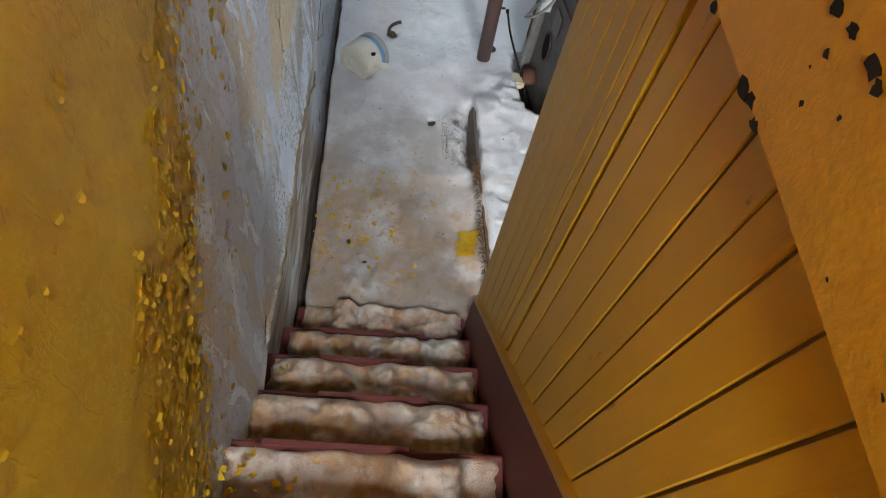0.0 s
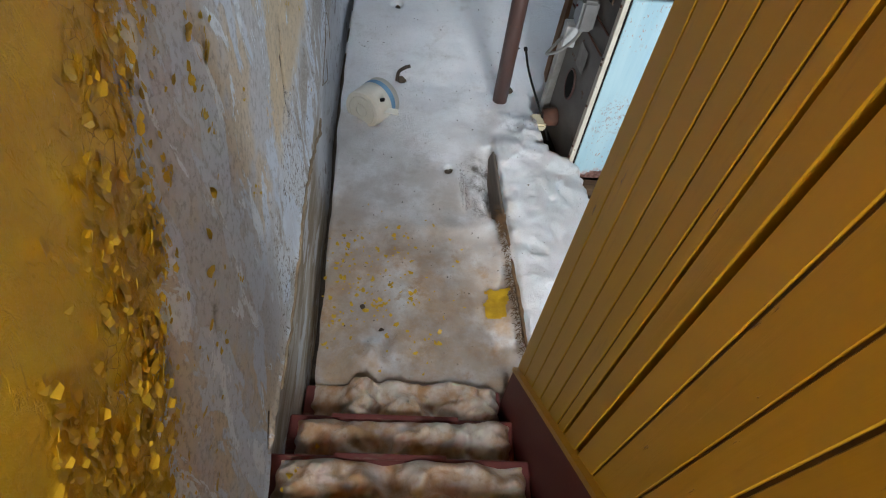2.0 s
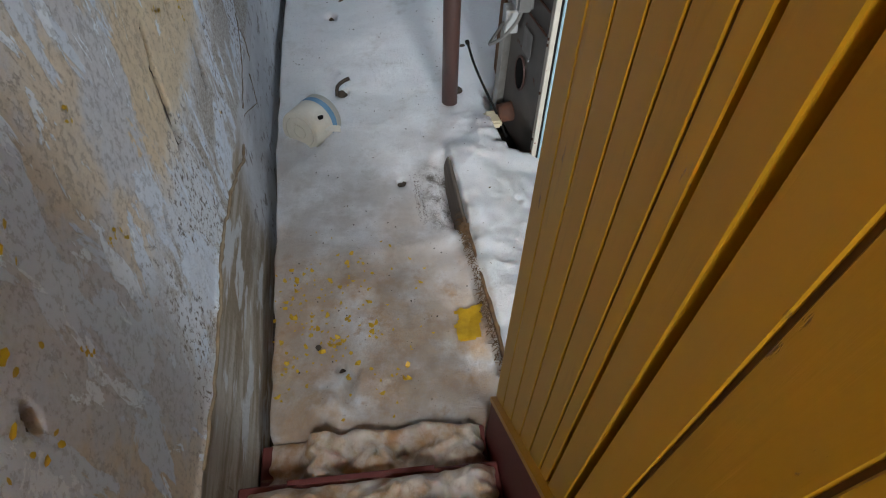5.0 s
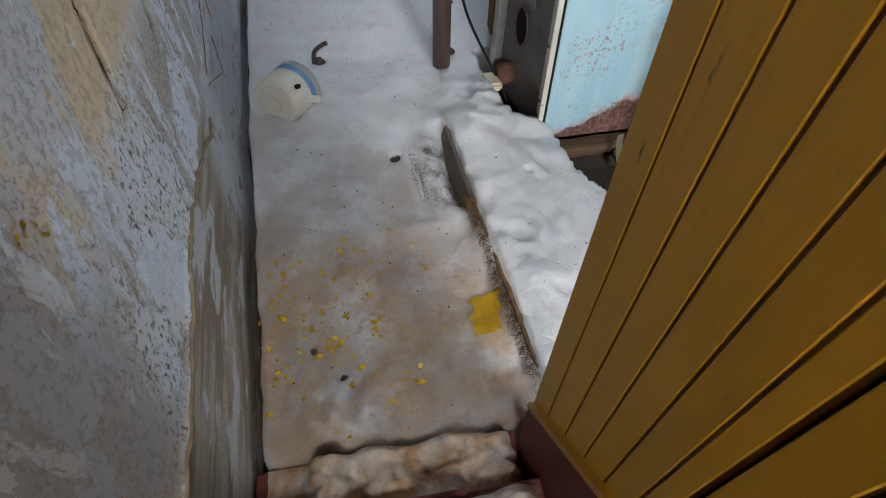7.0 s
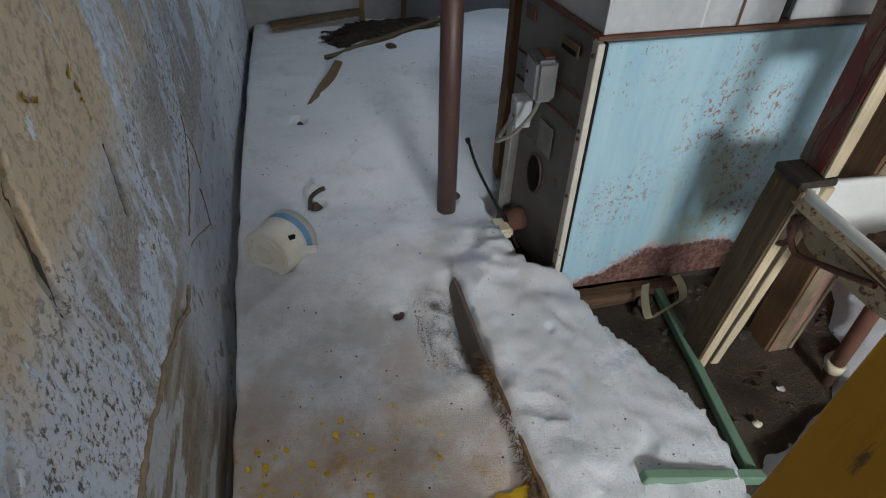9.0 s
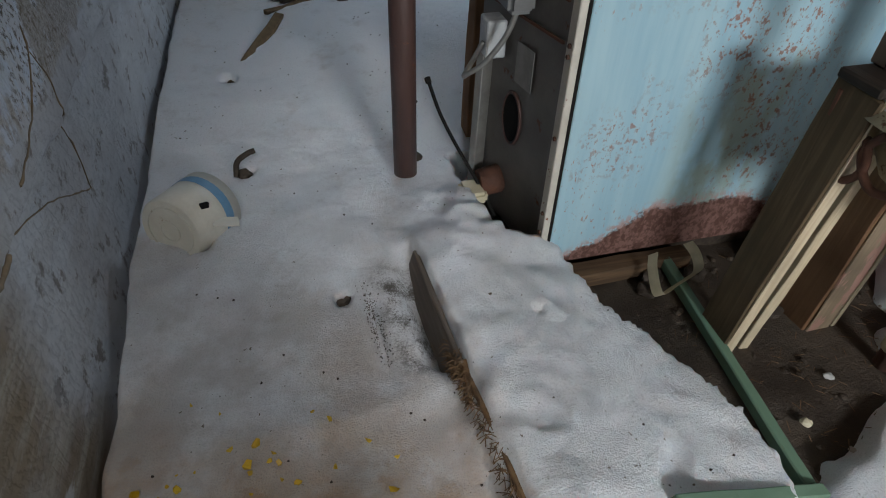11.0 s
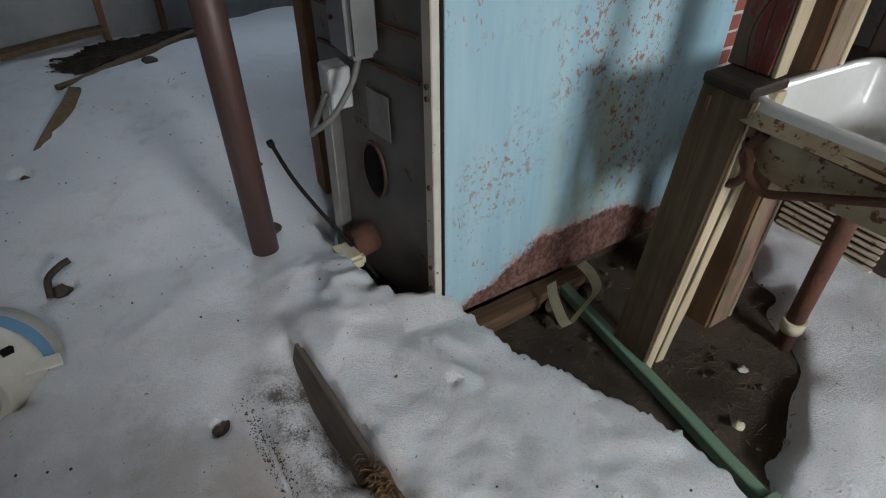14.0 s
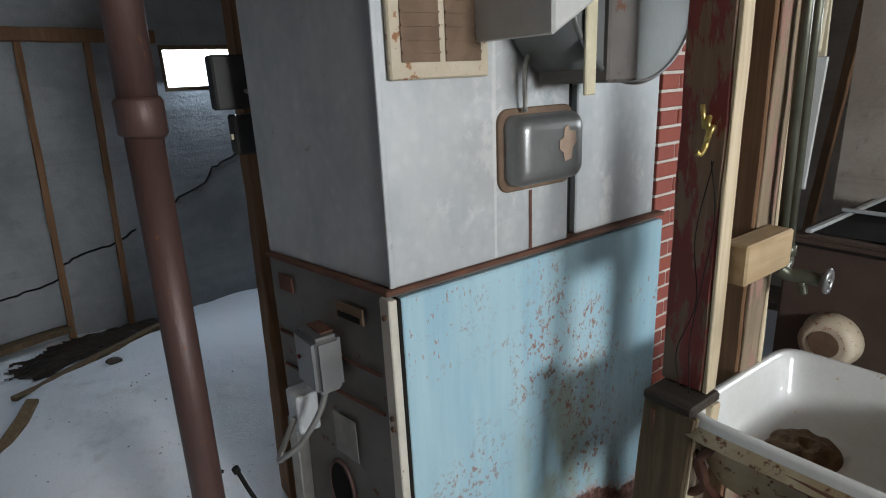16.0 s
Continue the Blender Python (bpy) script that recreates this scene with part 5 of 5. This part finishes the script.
def scrap(inside, x0, x1, y0, y1, step, lift):
    """A thin layer that follows the snow within a ragged outline."""
    b = bmesh.new()
    seen = {}
    for i in range(int((x1 - x0) / step)):
        for j in range(int((y1 - y0) / step)):
            if inside(x0 + (i + 0.5) * step, y0 + (j + 0.5) * step):
                q = []
                for u, v in ((i, j), (i + 1, j), (i + 1, j + 1), (i, j + 1)):
                    if (u, v) not in seen:
                        x, y = x0 + u * step + 0.3 * step * nz(u, v, 1, 0.7), y0 + v * step + 0.3 * step * nz(u, v, 6, 0.7)
                        seen[(u, v)] = b.verts.new((x, y, snow_height(x, y) + lift(x, y)))
                    q.append(seen[(u, v)])
                b.faces.new(q)
    bmesh.ops.solidify(b, geom=b.faces[:], thickness=0.002)
    return b


b = scrap(lambda x, y: abs(x - 0.825 - 0.12 * (y - 1.65)) < 0.05 + 0.025 * nz(x, y, 3, 28) and abs(y - 1.65) < 0.085 + 0.03 * nz(x, y, 8, 24), 0.72, 0.93, 1.53, 1.77, 0.008, lambda x, y: 0.007)
solid("paint_sheet", b, M_CHIP, "large flat yellow paint scrap on the snow", "paint chip")


def dirt_reach(x, y):
    t = min(1, max(0, ((x - 0.6) * 0.55 + (y - 5.12) * 0.3) / 0.39))
    return math.hypot(x - 0.6 - 0.55 * t, y - 5.12 - 0.3 * t) + 0.08 * fbm(x, y, 0, 5, 3) + 0.05 * fbm(x, y, 3, 18, 2)


b = scrap(lambda x, y: dirt_reach(x, y) < 0.2 and y < 5.43 and y > 4.78 + 0.58 * (x - 0.42), 0.2, 1.5, 4.8, 5.44, 0.02, lambda x, y: 0.006 + 0.02 * max(0, 1 - dirt_reach(x, y) / 0.2) + 0.008 * nz(x, y, 2, 30))
solid("dirt_patch", b, M_DIRT_SHADE, "bare dark earth showing through the snow by the far wall", "dirt", "structure")

# plank and mat edge along the snow's step
solid("edge_plank", beam((EDGE(2.62) - 0.022, 2.62, -0.038), (EDGE(2.15) - 0.034, 2.15, -0.034), 0.018, 0.140, 0.004, (0.30, 0, 1), wear=0.003), M_WETPLANK, "dark wet plank edge under the snow", "plank")
mat_edge = thing("straw_mat", (0.93, 1.7, -0.05), "frayed brown straw board under the snow edge", "mat")
part("weave", beam((EDGE(2.165) - 0.006, 2.165, -0.036), (EDGE(1.24) - 0.006, 1.24, -0.034), 0.022, 0.135, 0.003, wear=0.008), M_STRAW, mat_edge)
b = bmesh.new()
for i in range(1100):
    y = random.uniform(1.25, 2.20) if i % 4 else random.gauss(2.13, 0.04)
    e = EDGE(y) - random.uniform(0.004, 0.034)
    z = random.uniform(-0.03, 0.042)
    a = random.uniform(1.6, 4.7)
    tube([(e, y, z), (e + 0.012 * math.cos(a), y + 0.015 * math.sin(a), z + random.uniform(-0.006, 0.010)), (e + 0.026 * math.cos(a), y + 0.03 * math.sin(a), z - random.uniform(0, 0.015))], 0.0014, 3, b, False)
tagged(part("fringe", b, M_STRAW, mat_edge, "loose straw fringe"), kind="stuff")

# straw and stones on the dirt
b = bmesh.new()
for i in range(170):
    x, y = random.uniform(1.62, 2.4), random.uniform(1.72, 2.55)
    a, l = random.uniform(0, 6.3), random.uniform(0.01, 0.04)
    z = -0.19 + 0.02 * random.random()
    tube([(x, y, z), (x + l * math.cos(a), y + l * math.sin(a), z + random.uniform(-0.004, 0.012))], 0.0012, 3, b, False)
solid("straw_litter", b, M_STRAW, "thin scattered straw on the dirt floor", "straw", "stuff")


def lump(p, r, flat=0.6, rough=0.5, sub=2):
    b = bmesh.new()
    bmesh.ops.create_icosphere(b, subdivisions=sub, radius=1)
    for v in b.verts:
        k = r * (1 + rough * nz(v.co.x + p[0] * 9, v.co.y + p[1] * 9, v.co.z, 1.3))
        v.co = Vector(p) + Vector((v.co.x * k, v.co.y * k, v.co.z * k * flat))
    return b


for p, r, m in (((2.01, 2.0, -0.185), 0.014, M_ENAMEL), ((1.83, 1.88, -0.185), 0.016, M_TAPE), ((1.9, 1.78, -0.19), 0.010, M_MORTAR), ((1.70, 2.52, -0.18), 0.04, M_DARKWOOD), ((1.64, 2.46, -0.18), 0.035, M_DARKWOOD), ((1.86, 2.5, -0.18), 0.04, M_DARKWOOD), ((2.3, 2.3, -0.19), 0.05, M_DARKWOOD), ((2.02, 2.28, -0.19), 0.035, M_DARKWOOD)):
    solid("stone", lump(p, r), m, "small rough stone on the dirt floor", "stone", group="stones on the dirt")
solid("stick", beam((1.37, 2.50, -0.12), (1.42, 2.37, -0.12), 0.014, 0.012, 0.002, wear=0.004), M_DARKWOOD, "short dark stick in the snow edge", "stick")

# chipped holes in the fascia
chips = bpy.data.objects["stair_fascia"]
for y, z, s in ((0.475, 2.172, 0.017), (0.455, 2.176, 0.013), (0.43, 2.170, 0.011), (0.60, 2.170, 0.012), (0.64, 2.172, 0.016), (0.40, 2.225, 0.005), (0.415, 2.262, 0.006), (0.44, 2.285, 0.013), (0.41, 2.287, 0.010), (0.37, 2.288, 0.014), (0.355, 2.284, 0.010), (0.36, 2.25, 0.004), (0.42, 2.245, 0.003), (0.26, 2.19, 0.003), (0.17, 2.20, 0.004)):
    b = bmesh.new()
    n = 9
    b.faces.new([b.verts.new((0.8035, y + 0.75 * s * random.uniform(0.4, 1.4) * math.cos(2 * math.pi * k / n), z + s * 0.55 * random.uniform(0.6, 1.3) * math.sin(2 * math.pi * k / n))) for k in range(n)])
    part("chipped_hole", b, M_BLACK, chips)

# backdrop outside the far window
n = Nodes("bright_sky")
n.b.inputs["Emission Color"].default_value, n.b.inputs["Emission Strength"].default_value = (0.92, 0.97, 1, 1), 6.0
solid("backdrop", box(0.5, 3.0, 6.2, 6.22, 0.8, 3.2), n.done((0.8, 0.85, 0.9)), "white winter daylight outside the window", "backdrop", "structure")

# ---- brick chimney ----
chimney = thing("chimney", (2.59, 2.9, -0.2), "red brick chimney with pale mortar behind the furnace", "chimney")
part("core", box(2.389, 2.791, 2.6605, 3.2, -0.25, 2.27), M_MORTAR, chimney, "pale mortar")
proto = bmesh.new()
box(-0.1, 0.1, -0.02, 0.02, -0.024, 0.024, 0.003, proto)
me = bpy.data.meshes.new("brick")
proto.to_mesh(me)
proto.free()
me.materials.append(M_BRICK)
random.seed(4)
for r in range(42):
    spans = ((2.385, 2.585), (2.595, 2.795)) if r % 2 else ((2.385, 2.48), (2.49, 2.69), (2.70, 2.795))
    for x0, x1 in spans:
        ob = new("brick", me)
        ob.parent = chimney
        ob.matrix_parent_inverse = chimney.matrix_basis.inverted()
        ob.matrix_basis = Matrix.Translation(((x0 + x1) / 2, 2.676 + random.uniform(-0.003, 0.002), -0.21 + 0.058 * r)) @ Matrix.Diagonal(((x1 - x0) / 0.2, 1, 1, 1))

# ---- curled paint on the stair wall ----
kinds = []
random.seed(33)
for i in range(14):
    b = bmesh.new()
    s, n = 1.0, random.randint(6, 9)
    rim = [Vector((random.uniform(0.55, 1.05) * math.cos(2 * math.pi * k / n), 0.8 * random.uniform(0.55, 1.05) * math.sin(2 * math.pi * k / n), 0)) for k in range(n)]
    for p in rim:
        p.z = 0.35 * max(0, p.y) ** 2 * 2 + 0.15 * abs(p.x) ** 2
    mid = b.verts.new((0, 0, 0.0))
    vs = [b.verts.new(p) for p in rim]
    for k in range(n):
        b.faces.new((mid, vs[k], vs[(k + 1) % n]))
    bmesh.ops.solidify(b, geom=b.faces[:], thickness=0.08)
    me = bpy.data.meshes.new("paint_flake")
    b.to_mesh(me)
    b.free()
    me.materials.append(M_CHIP2)
    kinds.append(me)
count = 0
while count < 280:
    y, z = random.uniform(-0.1, 1.25), random.uniform(0.9, 2.3)
    d = z - 0.80 - 1.06 * y
    keep = math.exp(-((d - 0.03) / 0.09) ** 2) + 0.10 * (d < 0) * (d > -0.45)
    if random.random() > keep:
        continue
    x0 = west_point(y, z)[0]
    ob = new("paint_flake", random.choice(kinds))
    ob.parent = wall_west
    r = random.choice((0.006, 0.008, 0.010, 0.012, 0.016))
    ob.matrix_basis = Matrix.Translation((x0 + 0.0035, y, z)) @ Euler((radians(random.uniform(-7, 7)), radians(90 + random.uniform(-9, 9)), radians(random.uniform(-7, 7)))).to_matrix().to_4x4() @ Euler((0, 0, random.uniform(0, 6.3))).to_matrix().to_4x4() @ Matrix.Diagonal((r, r * random.uniform(0.6, 1.2), r * 0.55, 1))
    count += 1

# larger paint scraps on the steps
random.seed(77)
for x, k, m in ((0.14, 1, 7), (0.18, 3, 7), (0.10, 3, 4), (0.62, 4, 6), (0.55, 4, 3), (0.30, 3, 3), (0.1, 0, 3)):
    for i in range(m):
        px, py = x + random.gauss(0, 0.03), Y0 - RUN * k - 0.05 - random.uniform(0, 0.10)
        b = flake(px, py, Z0 + RISE * k + 0.072, random.choice((0.010, 0.014, 0.02)), random.random() * 6, 1.2, 0.6)
        solid("paint_chip", b, M_CHIP, "curled yellow paint chip on a step", "paint chip", group="paint chips on the steps")
plug = tube([(0.40, Y0 - RUN * 4 - 0.10, Z0 + RISE * 4 + 0.06), (0.40, Y0 - RUN * 4 - 0.098, Z0 + RISE * 4 + 0.078)], 0.06, 32)
solid("tin_lid", plug, M_BUCKET, "round pale tin lid lying on a step", "lid")

# patches of paint left on the bare plaster
for y, z, s in ((1.09, 1.69, 0.03), (1.05, 1.64, 0.025), (1.045, 1.56, 0.022), (1.05, 1.53, 0.016), (1.14, 1.62, 0.03), (1.16, 1.66, 0.02), (1.29, 1.42, 0.014), (0.955, 1.21, 0.016), (0.96, 1.19, 0.012), (1.22, 1.19, 0.012), (1.24, 1.17, 0.014), (1.19, 1.20, 0.010), (1.86, 1.36, 0.02), (1.89, 1.28, 0.012), (1.92, 1.26, 0.014), (2.11, 1.19, 0.016), (2.09, 1.22, 0.02), (2.10, 1.15, 0.014), (2.11, 0.79, 0.012), (1.30, 0.60, 0.008), (1.84, 1.42, 0.02), (0.86, 1.62, 0.02)):
    for i in range(4):
        yy, zz = y + random.gauss(0, s * 0.5), z + random.gauss(0, s * 0.8)
        ob = new("paint_flake", random.choice(kinds))
        ob.parent = wall_west
        r = s * random.uniform(0.3, 0.6)
        ob.matrix_basis = Matrix.Translation((west_point(yy, zz)[0] + 0.003, yy, zz)) @ Euler((radians(random.uniform(-8, 8)), radians(90 + random.uniform(-10, 10)), 0)).to_matrix().to_4x4() @ Euler((0, 0, random.uniform(0, 6.3))).to_matrix().to_4x4() @ Matrix.Diagonal((r, r, r * 0.5, 1))

# fine crust of curled paint, too many to count
random.seed(91)
verts, faces = [], []
made = 0
while made < 4200:
    y, z = random.uniform(-0.3, 1.3), random.uniform(0.85, 2.6)
    d = z - 0.80 - 1.06 * y + 0.12 * fbm(y, z, 2, 5, 2)
    keep = 0.25 * math.exp(-((d - 0.09) / 0.13) ** 2) * (0.4 + (nz(y, z, 3, 6) > -0.1)) + 0.3 * (0.15 < d < 0.42) * (nz(y, z, 5, 4) > 0.0) + 0.02 * (d > 0.5) * (z > 1.85) * (y < 0.64) * (nz(y, z, 9, 4) > 0.05)
    if random.random() > keep:
        continue
    made += 1
    x = west_point(y, z)[0] + 0.0015
    s = random.choice((0.003, 0.004, 0.005, 0.007, 0.009, 0.011)) * (1.3 if d > 0.5 else 1.0)
    a, lift = random.gauss(1.6, 0.8), random.uniform(0.3, 0.8)
    ca, sa = math.cos(a), math.sin(a)
    n0 = len(verts)
    for u, v, w in ((-1, -0.7, 0), (1, -0.8, 0), (-0.9, 0.0, 0.25), (1.1, 0.1, 0.2), (-0.7, 0.6, 0.75), (0.6, 0.8, 0.9)):
        u, v = u * random.uniform(0.6, 1.1), v * random.uniform(0.7, 1.2)
        verts.append((x + w * lift * s, y + s * (u * ca - v * sa), z + s * (u * sa + v * ca)))
    faces += [(n0, n0 + 1, n0 + 3, n0 + 2), (n0 + 2, n0 + 3, n0 + 5, n0 + 4)]
me = bpy.data.meshes.new("paint_crust")
me.from_pydata(verts, [], faces)
me.materials.append(M_CHIP2)
crust = new("paint_crust", me)
crust.parent = wall_west
tagged(crust, "fine curling yellow paint crust", kind="stuff")

# clods and crumbs on the bare dirt
random.seed(58)
b = bmesh.new()
for i in range(150):
    x, y = random.uniform(1.62, 2.5), random.uniform(1.62, 2.6)
    join(b, lump((x, y, -0.2 + random.uniform(-0.005, 0.01)), random.choice((0.005, 0.007, 0.010, 0.014)), 0.5, 0.7, 1))
solid("dirt_clods", b, M_DIRT_SHADE, "loose dark clods scattered on the dirt", "dirt", "stuff")
# crumbs of debris on the snow
b = bmesh.new()
for i in range(170):
    x, y = random.uniform(0.0, 1.5), random.uniform(1.3, 4.4)
    join(b, lump((x, y, snow_height(x, y) + 0.001), random.choice((0.0015, 0.002, 0.003, 0.004)), 0.7, 0.6, 1))
solid("dark_crumbs", b, M_DARKWOOD, "dark crumbs of bark on the snow", "debris", "stuff")

# dark lumps paint the shade inside the snow holes and by the bucket
for p, r in (((0.596, 2.50, -0.035), 0.02), ((0.615, 2.515, -0.035), 0.015), ((0.30, 1.50, -0.04), 0.022), ((0.325, 1.44, -0.04), 0.02), ((0.335, 1.40, -0.045), 0.02), ((0.21, 1.6, 0.0), 0.012), ((0.30, 3.27, -0.03), 0.03), ((0.235, 4.01, 0.0), 0.03), ((0.24, 2.80, -0.02), 0.035)):
    solid("pit_shade_lump", lump(p, r, 0.7), M_DIRT_SHADE, "dark lump standing in for shade in the snow", "debris", group="melted debris")
b = bmesh.new()
for i in range(520):
    y = random.triangular(2.2, 2.56, 2.36)
    x = EDGE(y) - 0.19 + random.gauss(0, 0.011) + 0.01 * nz(y, 0, 0, 12)
    join(b, lump((x, y, snow_height(x, y) + 0.001), random.choice((0.001, 0.0013, 0.0018, 0.0026)), 0.6, 0.6, 1))
solid("dirt_streak", b, M_DIRT_SHADE, "streak of dark dirt along the snow", "dirt", "stuff")
# crumbling ridge where the plaster ends above the bare foot of the wall
b = bmesh.new()
line = [0.95 + 0.012 * i for i in range(110)]
tube([(west_point(y, LEDGE(y) + 0.014)[0] + 0.001, y, LEDGE(y) + 0.012 + 0.006 * nz(y, 1, 0, 30)) for y in line], 0.006, 7, b, radii=[0.0045 + 0.006 * abs(nz(y, 4, 0, 22)) + 0.004 * abs(nz(y, 7, 0, 60)) for y in line])
part("mortar_ridge", b, M_MORTARB, wall_west, "crumbling brown mortar ridge")
for pts, w in (([(2.83, 0.74), (2.81, 0.69), (2.71, 0.62), (2.58, 0.57), (2.44, 0.545)], 0.004), ([(2.81, 0.69), (2.85, 0.60), (2.85, 0.515), (2.90, 0.385), (2.885, 0.235)], 0.003), ([(2.885, 0.236), (2.75, 0.31), (2.63, 0.375), (2.43, 0.45), (2.26, 0.50)], 0.0025)):
    line = curve([(0, y, z) for y, z in pts], 6)
    line = [(west_point(p.y, p.z)[0] + 0.0005, p.y + 0.006 * nz(p.y, p.z, 2, 30), p.z + 0.006 * nz(p.y, p.z, 5, 30)) for p in line]
    part("plaster_crack", tube(line, w, 6, radii=[w * (0.5 + 1.1 * abs(nz(y, z, 1, 25))) for x, y, z in line]), M_MORTARB, wall_west, "thin dark plaster crack")
# dark ribbons paint the shade inside the plaster gouges
for (ya, za), (yb, zb), w, deep in GOUGES[:5]:
    b = bmesh.new()
    left, right = [], []
    for i in range(13):
        t = i / 12
        s = 0.5 * w * (math.sin(math.pi * t) ** 0.6 + 0.05) * (0.8 + 0.6 * nz(t * 9, za, 3, 1))
        cy, cz = ya + (yb - ya) * t + 0.007 * nz(t * 6, ya, 0, 1), za + (zb - za) * t
        x = WEST(cy) - 0.008
        left.append(b.verts.new((x + 0.016, cy - s, cz)))
        right.append(b.verts.new((x + 0.012, cy + s, cz)))
    for i in range(12):
        b.faces.new((left[i], left[i + 1], right[i + 1], right[i]))
    part("crevice", b, M_DIRT_SHADE, wall_west, "dark ribbon painting the shade inside a plaster gouge")
